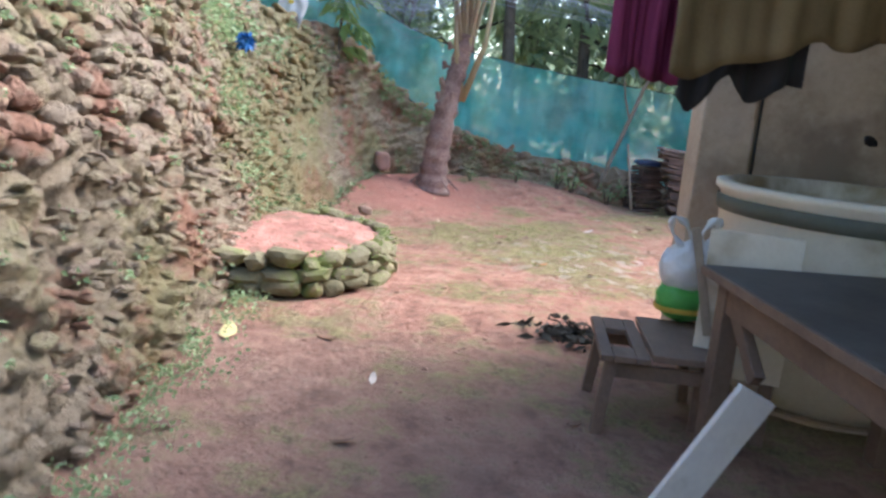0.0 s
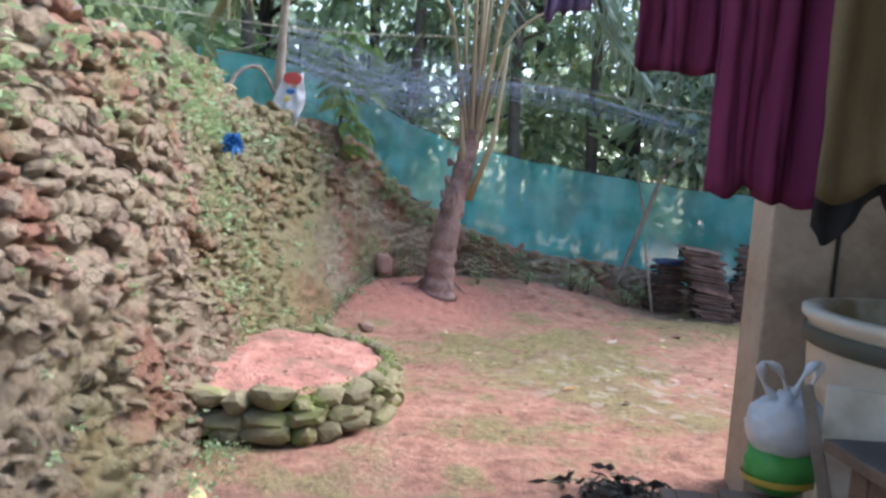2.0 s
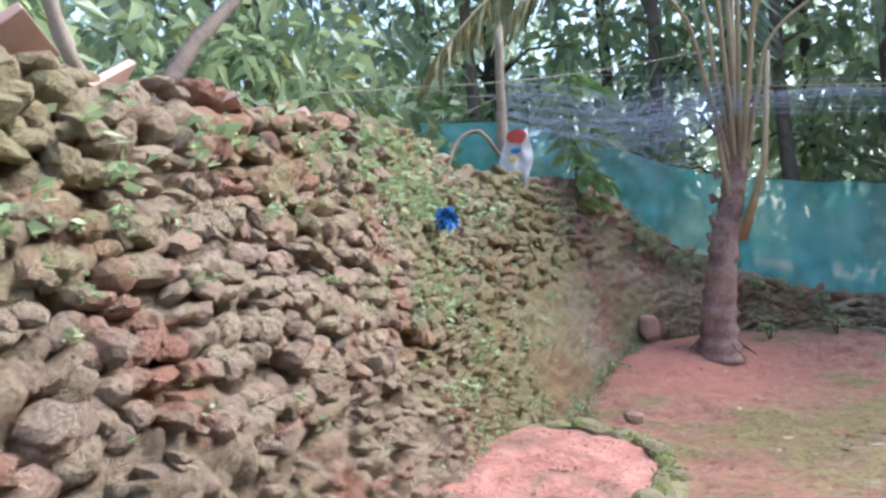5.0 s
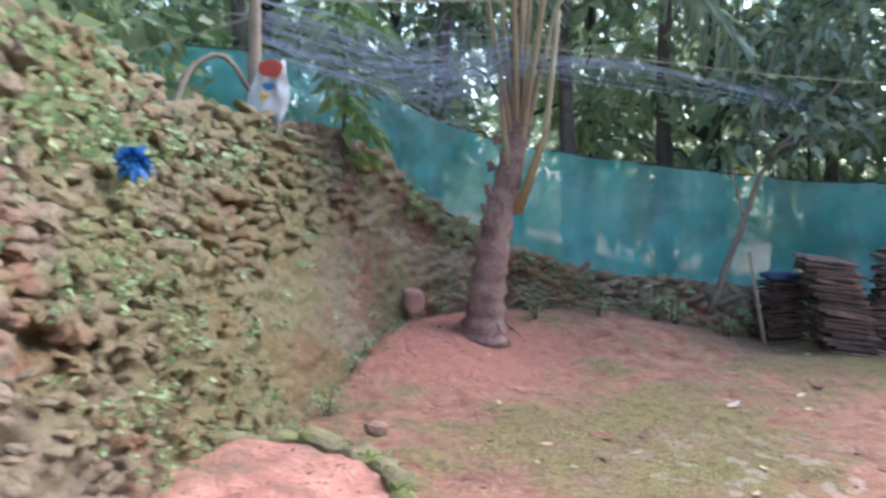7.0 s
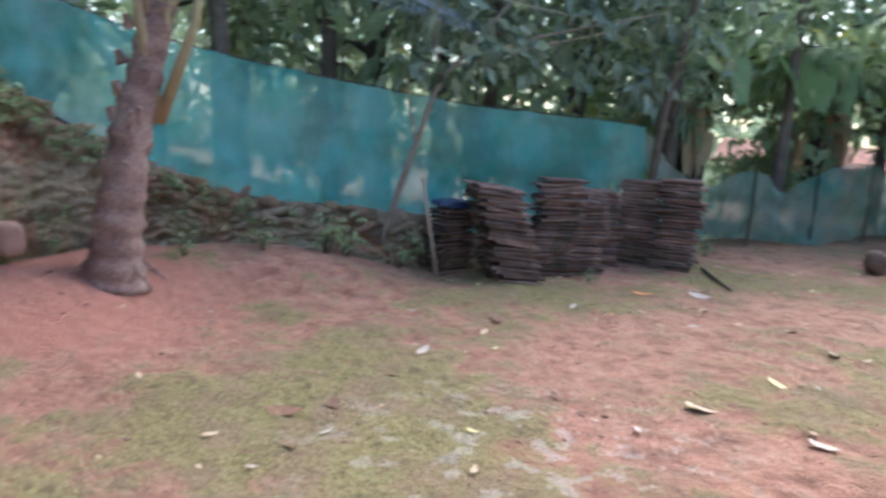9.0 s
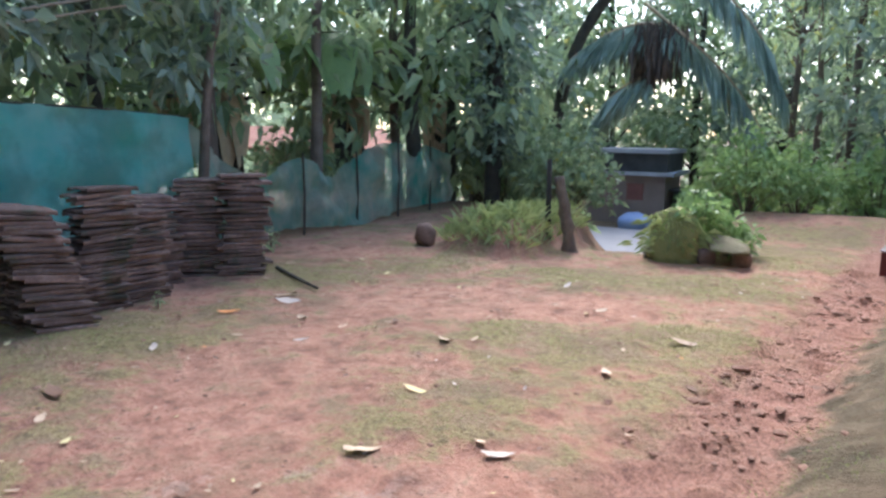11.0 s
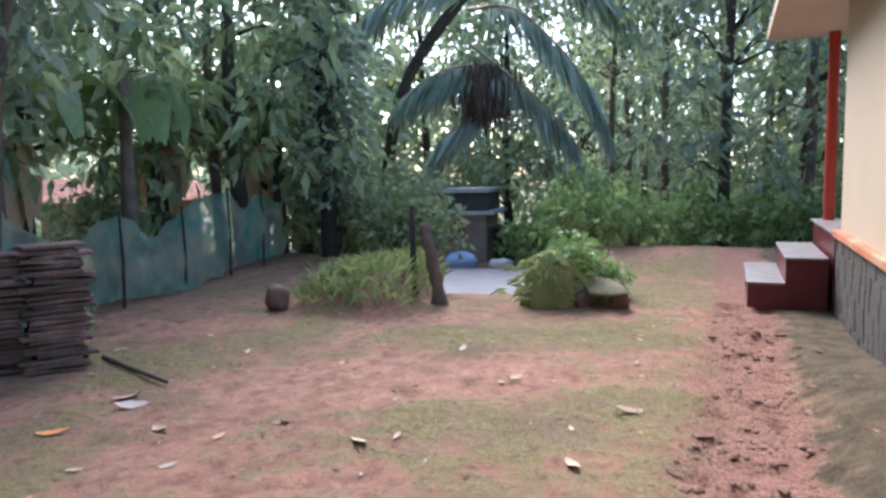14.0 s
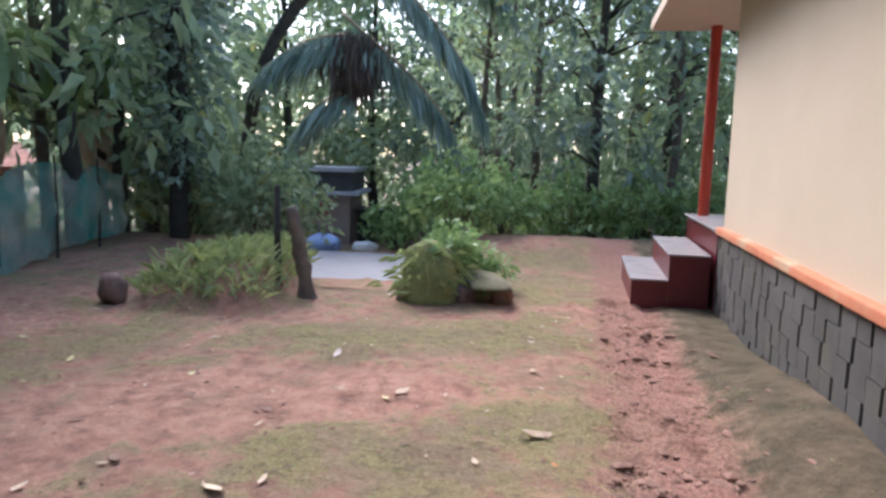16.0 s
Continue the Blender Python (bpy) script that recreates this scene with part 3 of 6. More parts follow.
HN = 84
wv, wf = [], []
for i in range(NW):
    out = head[i, :2] - foot[i, :2]
    out = out / np.linalg.norm(out)
    for k in range(HN + 5):
        h = min(1.0, k / HN)
        p = wall_point(i, h)
        if k == 0:
            p[2] = -0.15
        over = max(0, k - HN) * 0.14
        p = p + np.array([out[0], out[1], 0]) * over
        q = Vector(p)
        bulge = 0.06 * noise.noise(q * 2.2) + 0.03 * noise.noise(q * 6.5)
        warp = q + Vector((0, noise.noise(q * 4), noise.noise(q * 4 + Vector((9, 0, 0))))) * 0.06
        upper = ease(p[2] + 0.25 * noise.noise(q * 1.7), 0.75, 1.05)
        d1 = noise.voronoi(Vector((warp.x * 5, warp.y * 5.5, warp.z * 7.5)))[0]
        d2 = noise.voronoi(Vector((warp.x * 10, warp.y * 10, warp.z * 15)))[0]
        bulge += 0.06 * min(1.0, (d1[1] - d1[0]) * 2.6) * upper + 0.05 * min(1.0, (d2[1] - d2[0]) * 2.4) * (1 - 0.6 * upper) - 0.05
        bulge += 0.03 * noise.noise(q * 14) + 0.02 * noise.noise(q * 29)
        pit = noise.noise(Vector((q.x * 8, q.y * 7, q.z * 13)))
        bulge -= 0.055 * ease(pit, 0.18, 0.42) * (1 - upper) + 0.035 * upper
        hole = noise.noise(q * 3.1 + Vector((4, 4, 4)))
        bulge -= 0.09 * ease(hole, 0.42, 0.62)
        amount = 1.0 if over == 0 else 0.3
        p = p - np.array([out[0], out[1], -0.25 if k else 0]) * bulge * amount
        if over:
            p[2] += 0.03 * noise.noise(q * 5) + 0.02
        wv.append(p)
W = HN + 5
wf = [(i * W + k, (i + 1) * W + k, (i + 1) * W + k + 1, i * W + k + 1) for i in range(NW - 1) for k in range(W - 1)]
retaining_wall = tagged(new("wall_west", mesh_of("wall_west", wv, wf, M_WALL, True)), "leaning laterite rubble retaining wall with moss and weeds", "retaining wall", kind="structure")

# ---- raised planter against the wall ----
PC, PRX, PRY = (-0.66, 3.93), 0.76, 0.86
planter = thing("planter", pose(PC[0], PC[1], 0), "low round planter of mossy dry-laid stones against the wall", "planter")
bed = bmesh.new()
ring = []
for k in range(7):
    f = k / 6
    ring.append([bed.verts.new((PRX * 0.9 * f * math.cos(a), PRY * 0.9 * f * math.sin(a), 0.25 + 0.05 * (1 - f) + 0.05 * noise.noise((f * 5 * math.cos(a), f * 5 * math.sin(a), 2)))) for a in np.linspace(0, 2 * math.pi, 40, endpoint=False)])
for k in range(6):
    for j in range(40):
        a, b, c, d = ring[k][j], ring[k][(j + 1) % 40], ring[k + 1][(j + 1) % 40], ring[k + 1][j]
        if k:
            bed.faces.new((a, d, c, b))
        else:
            try:
                bed.faces.new((a, d, c))
            except ValueError:
                pass
part("soil_bed", bed, M_BED, planter, "loose pink-red soil", True)
STONES = []
for k in range(9):
    me = bpy.data.meshes.new("stone")
    b = rough_stone(rng, 1.0, 0.85, 0.8)
    for v in b.verts:
        v.co *= 1 + 0.1 * noise.noise(v.co * 5 + Vector((k * 7, 0, 0))) + 0.05 * noise.noise(v.co * 12)
    b.to_mesh(me)
    b.free()
    STONES.append(me)


def stone(parent, x, y, z, sx, sy, sz, rz, material, name="stone", tilt=8):
    k = int(rng.integers(len(STONES)))
    key = STONES[k].name.split(".")[0] + "_" + material.name + str(k)
    me = bpy.data.meshes.get(key)
    if me is None:
        me = STONES[k].copy()
        me.name = key
        me.materials.append(material)
    o = new(name, me)
    o.parent = parent
    o.matrix_local = pose(x, y, z, rng.normal() * tilt, rng.normal() * tilt, rz) @ Matrix.Diagonal((sx, sy, sz, 1))
    return o


for course, (z, h) in enumerate(((0.045, 0.13), (0.135, 0.11), (0.225, 0.12))):
    a = -150.0 + 9 * course
    while a < 100:
        wdt = rng.uniform(0.1, 0.27)
        am = radians(a + math.degrees(wdt / 2 / 0.8))
        stone(planter, PRX * math.cos(am) * (1 - 0.02 * course), PRY * math.sin(am) * (1 - 0.02 * course), z + rng.normal() * 0.014, wdt * 1.1, rng.uniform(0.15, 0.21), h * rng.uniform(0.95, 1.4), math.degrees(math.atan2(PRY * math.cos(am), -PRX * math.sin(am))), M_MOSS_STONE)
        a += math.degrees(wdt / 0.8)
r = np.random.default_rng(77)
ga = radians(1) * r.uniform(-70, 60, 420)
gq = r.uniform(0.88, 1.06, 420)
part("grass", leaf_mesh("grass", np.stack([PRX * gq * np.cos(ga), PRY * gq * np.sin(ga), np.where(gq > 1.0, r.uniform(0.08, 0.25, 420), 0.265)], 1), np.stack([np.cos(ga) + r.normal(size=420) * 0.6, np.sin(ga) + r.normal(size=420) * 0.6, r.uniform(0.1, 1.2, 420)], 1), r.uniform(0.02, 0.06, 420), 0.3, M_GRASS, r), None, planter, "short grass tufts on the rim")["kind"] = "stuff"
stone(planter, 0.52, 0.82, 0.3, 0.13, 0.11, 0.1, 20, M_ROCK)

# ---- palm beside the back wall ----
PB = (0.41, 7.62)
palm = thing("palm_tree", pose(PB[0], PB[1], 0.22), "young coconut palm with ringed purple-brown trunk and upright stalks", "tree")
line = smooth_line([(0, 0, -0.1), (0.03, 0, 0.3), (0.09, 0, 0.8), (0.2, 0, 1.35), (0.28, 0, 1.75)], 34)
part("trunk", mesh_of("trunk", *tube(line, [(0.175 - 0.075 * min(1, i / 26)) * (1.0 + 0.14 * (i % 3 == 0)) + 0.05 * math.exp(-i / 2.5) for i in range(34)], 14, 0.04, 3), M_PALM, True), None, palm)
for k in range(4):
    a = rng.uniform(0, 6.28)
    part("root", mesh_of("root", *tube([(0.15 * math.cos(a), 0.15 * math.sin(a), 0.1), (0.24 * math.cos(a), 0.24 * math.sin(a), 0.02), (0.33 * math.cos(a), 0.33 * math.sin(a), -0.06)], [0.014, 0.01, 0.006], 6), M_PALM), None, palm)
for k in range(22):
    z = rng.uniform(0.1, 1.65)
    a = rng.uniform(0, 6.28)
    cx = 0.2 * (z / 1.6) ** 1.2
    part("frond_base", mesh_of("frond_base", *tube([(cx + 0.1 * math.cos(a), 0.1 * math.sin(a), z), (cx + 0.135 * math.cos(a), 0.135 * math.sin(a), z + 0.08)], [0.045, 0.022], 6, 0.25, k), M_PALM), None, palm)


def frond(parent, pts, r, length=0.5, width=0.06, n=60, material=None, start=0.3, hang=0.9, stalk=0.024):
    """A palm frond: a tapering stalk and two rows of long narrow leaflets under it."""
    line = smooth_line(pts, 26)
    st = part("stalk", mesh_of("stalk", *tube(line, [stalk * (1 - 0.85 * i / 25) + 0.003 for i in range(26)], 6), M_PETIOLE, True), None, parent)
    c, d, L = [], [], []
    for i in range(n):
        u = start + (1 - start) * i / n
        q = u * 25
        a = line[int(q)] + (line[min(25, int(q) + 1)] - line[int(q)]) * (q - int(q))
        t = line[min(25, int(q) + 1)] - line[max(0, int(q) - 1)]
        t = t / np.linalg.norm(t)
        s = np.cross(t, (0, 0, 1.0))
        s /= np.linalg.norm(s) + 1e-6
        for sign in (-1, 1):
            c.append(a)
            d.append(s * sign * 0.75 + t * 0.6 + np.array([0, 0, -hang]) + r.normal(scale=0.12, size=3))
            L.append(length * (0.5 + 1.6 * u * (1.15 - u)) * r.uniform(0.85, 1.1))
    part("leaflet", leaf_mesh("leaflet", c, d, L, width / length, material or M_FROND, r, 0.15), None, parent)
    return st


T = Vector(line[-1])
for k, (dx, dy, h, lean, mat_) in enumerate(((-0.12, 0.0, 2.3, 0.25, M_FROND), (0.02, 0.1, 2.6, 0.3, M_FROND), (0.16, -0.05, 2.4, 0.35, M_FROND), (0.36, 0.0, 1.9, 0.9, M_FROND), (0.5, 0.15, 1.5, 1.2, M_FROND), (-0.35, -0.1, 2.15, 1.3, M_DRYFROND), (-0.55, -0.5, 1.8, 1.7, M_DRYFROND), (-0.15, -0.5, 2.1, 1.2, M_DRYFROND), (0.3, -0.6, 1.9, 1.4, M_FROND), (0.1, 0.6, 2.0, 1.2, M_FROND))):
    e = Vector((dx, dy, 0)).normalized() * lean
    frond(palm, [T + Vector((0, 0, -0.4)), T + Vector((dx * 0.4, dy * 0.4, h * 0.35)), T + Vector((dx * 0.8, dy * 0.8, h * 0.75)), T + Vector((dx + e.x * 0.5, dy + e.y * 0.5, h)), T + Vector((dx + e.x, dy + e.y, h - 0.3 * lean)), T + Vector((dx + e.x * 1.3, dy + e.y * 1.3, h - 0.6 * lean))], rng, 0.55, 0.022, 30, mat_, 0.62, 0.5)
for dx, dy, h in ((-0.18, -0.1, 0.55), (0.3, -0.12, 0.9)):
    part("cut_stalk", mesh_of("cut_stalk", *tube([T + Vector((0, 0, -0.75)), T + Vector((dx * 0.7, dy, -0.1)), T + Vector((dx, dy, h))], [0.045, 0.03, 0.02], 7), M_PETIOLE, True), None, palm)

# ---- teal shade net along the back wall ----
def sheet(name, base, top, n, rows, fold, material, seed):
    """A hung net between a lower and an upper line, with folds and sag."""
    lo, hi = smooth_line(base, n), smooth_line(top, n)
    vs = []
    for i in range(n):
        for k in range(rows):
            u = k / (rows - 1)
            p = Vector(lo[i] * (1 - u) + hi[i] * u)
            f = fold * (noise.noise((i * 0.13, k * 0.25, seed)) + 0.5 * noise.noise((i * 0.5, k * 0.2, seed + 5)))
            vs.append(p + Vector((0, f, 0.25 * fold * noise.noise((i * 0.3, 0, seed + 9)) * (1 if k in (0, rows - 1) else 0))))
    fs = [(i * rows + k, (i + 1) * rows + k, (i + 1) * rows + k + 1, i * rows + k + 1) for i in range(n - 1) for k in range(rows - 1)]
    return mesh_of(name, vs, fs, material, True), hi, lo


net = thing("shade_net", pose(0, 0, 0), "teal green shade net strung along the back wall", "net fence")
me, hi, lo = sheet("netting", [(-3.6, 8.7, 2.3), (-2.4, 8.9, 2.15), (-1.4, 8.9, 2.05), (-0.62, 8.9, 1.75), (-0.27, 8.9, 1.38), (0.3, 8.88, 1.03), (0.86, 8.88, 0.76), (1.58, 8.88, 0.58), (2.3, 8.9, 0.52), (2.8, 8.92, 0.45), (3.7, 8.98, 0.25), (4.8, 9.0, 0.1), (5.9, 9.0, 0.08)],
                   [(-3.6, 8.8, 2.9), (-2.4, 9.0, 2.85), (-1.5, 9.0, 2.72), (-0.6, 9.0, 2.38), (0.0, 9.0, 2.1), (0.5, 8.98, 1.93), (0.94, 8.98, 1.84), (1.6, 8.97, 1.74), (2.3, 8.97, 1.66), (2.8, 8.97, 1.61), (3.7, 8.98, 1.53), (4.8, 9.0, 1.5), (5.9, 9.0, 1.45)], 170, 16, 0.07, M_NET, 2)
part("netting", me, None, net)
part("top_cord", mesh_of("top_cord", *tube([Vector(p) for p in hi[::3]], [0.008] * len(hi[::3]), 5), M_HUTDARK), None, net)
part("bottom_hem", mesh_of("bottom_hem", *tube([Vector(p) for p in lo[::3]], [0.012] * len(lo[::3]), 5, 0.3), M_HUTDARK), None, net)
for x, y, zt in ((-1.5, 9.02, 3.0), (0.62, 9.05, 2.1), (2.35, 9.05, 1.9), (3.72, 9.03, 2.3)):
    part("pole", mesh_of("pole", *tube([(x, y, 0), (x + 0.02, y, zt / 2), (x, y, zt)], [0.018, 0.016, 0.014], 6), M_DARKBARK), None, net)

low_net = thing("shade_net", pose(0, 0, 0), "faded sagging green shade net on thin poles", "net fence")
me, hi, lo = sheet("netting", [(5.9, 8.95, 0.1), (6.6, 9.1, 0.12), (7.5, 9.25, 0.14), (8.6, 9.3, 0.06), (9.6, 9.4, 0.0), (10.6, 9.5, 0.1), (11.6, 9.6, 0.1), (13.0, 9.8, 0.05)],
                   [(5.9, 9.0, 1.4), (6.5, 9.1, 1.0), (7.15, 9.27, 0.78), (8.05, 9.38, 1.0), (8.7, 9.42, 0.72), (9.3, 9.43, 0.98), (10.5, 9.48, 1.18), (11.2, 9.58, 0.92), (11.7, 9.6, 1.12), (13.0, 9.8, 0.9)], 120, 12, 0.13, M_LOWNET, 11)
part("netting", me, None, low_net)
for x, y, zt in ((8.05, 9.35, 1.05), (9.3, 9.4, 1.05), (10.5, 9.45, 1.25), (11.7, 9.55, 1.2)):
    part("pole", mesh_of("pole", *tube([(x, y, -0.1), (x + 0.03, y, zt / 2), (x, y, zt)], [0.02, 0.017, 0.015], 6), M_DARKBARK), None, low_net)

# ---- stacks of old roof tiles ----
def tile_mesh():
    """One interlocking tile: a wavy ribbed sheet with turned-down sides, in one piece."""
    prof = [(-0.125, -0.008), (-0.122, 0.006), (-0.1, 0.012), (-0.08, 0.003), (-0.05, 0.003), (-0.03, 0.011), (0.0, 0.012), (0.03, 0.011), (0.05, 0.003), (0.08, 0.003), (0.1, 0.012), (0.122, 0.006), (0.125, -0.008)]
    vs, fs, n = [], [], len(prof)
    for x, lift in ((-0.205, -0.004), (-0.19, 0.0), (0.0, 0.001), (0.19, 0.0), (0.205, -0.004)):
        vs += [(x, y, z + lift) for y, z in prof] + [(x, y * 0.97, z + lift - 0.012) for y, z in prof]
    for s in range(4):
        o, q = s * 2 * n, (s + 1) * 2 * n
        for k in range(n - 1):
            fs += [(o + k, q + k, q + k + 1, o + k + 1), (o + n + k, o + n + k + 1, q + n + k + 1, q + n + k)]
        fs += [(o, o + n, q + n, q), (o + n - 1, q + n - 1, q + 2 * n - 1, o + 2 * n - 1)]
    for o in (0, 8 * n):
        for k in range(n - 1):
            fs.append((o + k, o + k + 1, o + n + k + 1, o + n + k))
    return mesh_of("roof_tile", vs, fs, M_TILE)


TILE = tile_mesh()


def tile_stack(x, y, h, rz, lean, cols=1, label="leaning stack of old dark clay roof tiles"):
    st = thing("tile_stack", pose(x, y, land(x, y) - 0.01, 0, 0, rz), label, "tile stack", "stacked roof tiles beside the net")
    n = int(h / 0.036)
    shift = 0.0
    for k in range(n):
        if k == n // 2:
            shift += rng.normal() * 0.03
        for c in range(cols):
            t = new("roof_tile", TILE)
            t.parent = st
            z = 0.022 + k * 0.036
            t.matrix_local = pose(lean[0] * z + shift + rng.normal() * 0.026, lean[1] * z + (c - (cols - 1) / 2) * 0.262 + rng.normal() * 0.008, z, rng.normal() * 2.0, (5 if cols == 2 else 0) + rng.normal() * 2.0, rng.normal() * 5)
    return st


tile_stack(3.22, 8.4, 0.6, 20, (0.05, 0.0), 1, "short dark stack of clay roof tiles under blue plastic")
tile_stack(3.66, 7.98, 0.86, -8, (-0.2, 0.08), 2, "broad leaning double stack of old dark roof tiles")
tile_stack(4.1, 8.14, 0.94, -10, (0.03, -0.04), 1, "tall narrow stack of dark clay roof tiles")
tile_stack(4.55, 8.18, 0.74, -14, (-0.06, 0.0), 1, "even stack of greenish clay roof tiles")
tile_stack(4.97, 8.5, 0.82, -18, (0.0, 0.08), 1, "crooked dark stack of clay roof tiles")
tile_stack(5.5, 8.5, 0.9, -40, (0.0, 0.0), 1, "very dark stack of clay roof tiles in shade")
tile_stack(5.74, 8.2, 0.94, -40, (-0.05, 0.0), 1, "stack of pale-edged clay roof tiles with shifted upper half")
stick = tagged(new("stick", mesh_of("stick", *tube([(5.98, 8.0, 0.04), (5.75, 7.6, 0.03), (5.47, 7.12, 0.03)], [0.018, 0.016, 0.012], 7, 0.08), M_DARKBARK, True)), "dark straight stick lying on the mossy earth", "stick")
bluewrap = tagged(part("plastic_sheet", rough_stone(rng, 0.4, 0.3, 0.09, 3), surface("navy_plastic", [(0.3, (0.015, 0.03, 0.09)), (0.7, (0.04, 0.07, 0.17))], 9.0, 0.4, 60.0, 0.6, 0.02), None, "", True), "crumpled dark blue plastic sheet on roof tiles", "plastic sheet")
bluewrap.location = (3.24, 8.4, 0.62)

# ---- trees and shrubs ----
def tree(name, seed, height, trunk_r, crown_lo, spread, n_clump, per, leaf, width, leaf_m, bark, label, clump_r=0.45, lean=0.0, droop=0.3, group=""):
    """A tapered trunk with limbs and a crown of many small leaves in loose clumps."""
    r = np.random.default_rng(seed)
    t = thing(name, pose(0, 0, 0), label, "tree", group)
    top = Vector((lean * height, r.normal() * 0.2, height))
    line = smooth_line([(0, 0, -0.3), (lean * height * 0.2 + r.normal() * 0.06, r.normal() * 0.06, height * 0.3), (lean * height * 0.55, r.normal() * 0.12, height * 0.65), top], 16)
    part("trunk", mesh_of("trunk", *tube(line, [trunk_r * (1.25 - 0.25 * min(1, i / 3)) * (1 - 0.75 * i / 15) for i in range(16)], 9, 0.05, seed), bark, True), None, t)
    centres = []
    for k in range(n_clump):
        u = r.uniform(crown_lo / height, 1.0)
        base = Vector(line[min(15, int(u * 15))])
        a = r.uniform(0, 6.283)
        reach = spread * (0.35 + 0.65 * r.random()) * (1.05 - 0.5 * abs(u - 0.55))
        end = base + Vector((math.cos(a) * reach, math.sin(a) * reach, r.uniform(-0.3, 0.7)))
        centres.append(end)
        if k % 3 == 0:
            part("limb", mesh_of("limb", *tube([base - Vector((0, 0, 0.25)), base.lerp(end, 0.5) + Vector((0, 0, 0.1)), end], [trunk_r * 0.28, trunk_r * 0.15, 0.006], 5), bark, True), None, t)
    root, d = clumps(r, centres, clump_r, per)
    part("crown", leaf_mesh("crown", root, d, leaf * r.uniform(0.6, 1.25, len(root)), width, leaf_m, r, droop), None, t)
    return t


def placed(t, spots):
    """Sets the first tree down and copies it to the other spots: x, y, turn, scale."""
    x, y, rz, s = spots[0]
    for k, (x, y, rz, s) in enumerate(spots[1:]):
        c = copy_thing(t, pose(x, y, land(x, y), 0, 0, rz))
        c.scale = (s, s, s)
    x, y, rz, s = spots[0]
    t.matrix_world = pose(x, y, land(x, y), 0, 0, rz)
    t.scale = (s, s, s)


broad = tree("broadleaf_tree", 11, 8.5, 0.15, 2.0, 2.2, 78, 26, 0.29, 0.5, M_LEAF, M_DARKBARK, "dark-barked forest tree with large glossy leaves", 0.55, 0.03, 0.35, "forest trees beyond the yard")
placed(broad, [(-2.6, 11.2, 0, 1), (0.9, 11.6, 70, 0.95), (3.6, 11.3, 140, 1.05), (6.6, 11.4, 200, 1), (9.4, 11.8, 20, 1.0), (12.4, 10.2, 100, 1.05), (-6.0, 9.0, 50, 1.1), (15.6, 10.6, 250, 1.05), (21.5, 13.5, 310, 1.1), (17.6, 0.2, 33, 1.1), (-5.2, 3.5, 99, 1.1), (13.5, -3.5, 77, 1.0), (27.5, 13.5, 10, 1.4), (30.5, 2.0, 60, 1.4), (30.5, 8.2, 60, 1.4), (29.6, 11.4, 160, 1.4), (31.5, 5.6, 260, 1.5)])
deep = tree("broadleaf_tree", 12, 9.5, 0.13, 2.4, 1.8, 80, 26, 0.25, 0.45, M_LEAFDEEP, M_DARKBARK, "slender forest tree with deep green foliage", 0.5, -0.02, 0.3, "forest trees beyond the yard")
placed(deep, [(-0.9, 12.6, 0, 1), (2.2, 13.4, 40, 1.1), (5.0, 12.6, 190, 1), (7.9, 13.0, 260, 1.1), (10.9, 13.6, 310, 1.1), (-4.0, 12.8, 88, 1.1), (13.8, 12.5, 12, 1.15), (17.9, 11.8, 200, 1.1), (15.9, 2.2, 150, 1.0), (19.3, -1.8, 15, 1.2), (24.5, -0.5, 222, 1.3), (-3.6, 6.5, 12, 1.0), (33.0, 9.5, 80, 1.5), (28.0, 5.0, 140, 1.3), (16.0, -5.0, 75, 1.2), (-7, -2, 0, 1.2)])
thin = tree("slender_tree", 13, 10.5, 0.1, 3.2, 1.4, 62, 22, 0.2, 0.4, M_LEAF, M_BARK, "tall thin straight-stemmed tree", 0.5, 0.015, 0.3, "forest trees beyond the yard")
placed(thin, [(1.55, 10.3, 0, 1), (2.75, 10.6, 50, 1.0), (4.4, 10.1, 120, 0.9), (-0.2, 10.4, 200, 1), (7.4, 10.3, 240, 1), (16.9, 3.2, 20, 1.0), (15.6, 0.9, 77, 1.0), (18.6, 1.9, 160, 1.05), (17.3, 4.2, 230, 0.9), (14.9, -1.2, 290, 1.0), (20.4, 0.4, 310, 1.1), (13.0, 11.0, 10, 1.0), (9.9, 10.6, 70, 1.0), (22.5, 3.4, 31, 1.1), (19.6, 4.0, 131, 1.0), (-2.3, 10.0, 61, 1.0)])

# far woods close the view
r = np.random.default_rng(21)
far_c = []
for k in range(3300):
    a = r.uniform(-2.3, 3.0)
    R = r.uniform(19, 34)
    x, y = 3 + R * math.cos(a), 4 + R * math.sin(a)
    if 15 < x < 24.5 and y < 16 or (x > 24 and 4.8 < y < 11.5 and x < 28.5):
        continue
    far_c.append((x, y, land(x, y) + 0.2 + 8.0 * r.random() ** 1.5))
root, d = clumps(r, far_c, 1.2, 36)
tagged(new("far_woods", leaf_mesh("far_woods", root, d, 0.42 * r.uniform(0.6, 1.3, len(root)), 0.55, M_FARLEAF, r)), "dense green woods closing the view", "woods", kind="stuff")


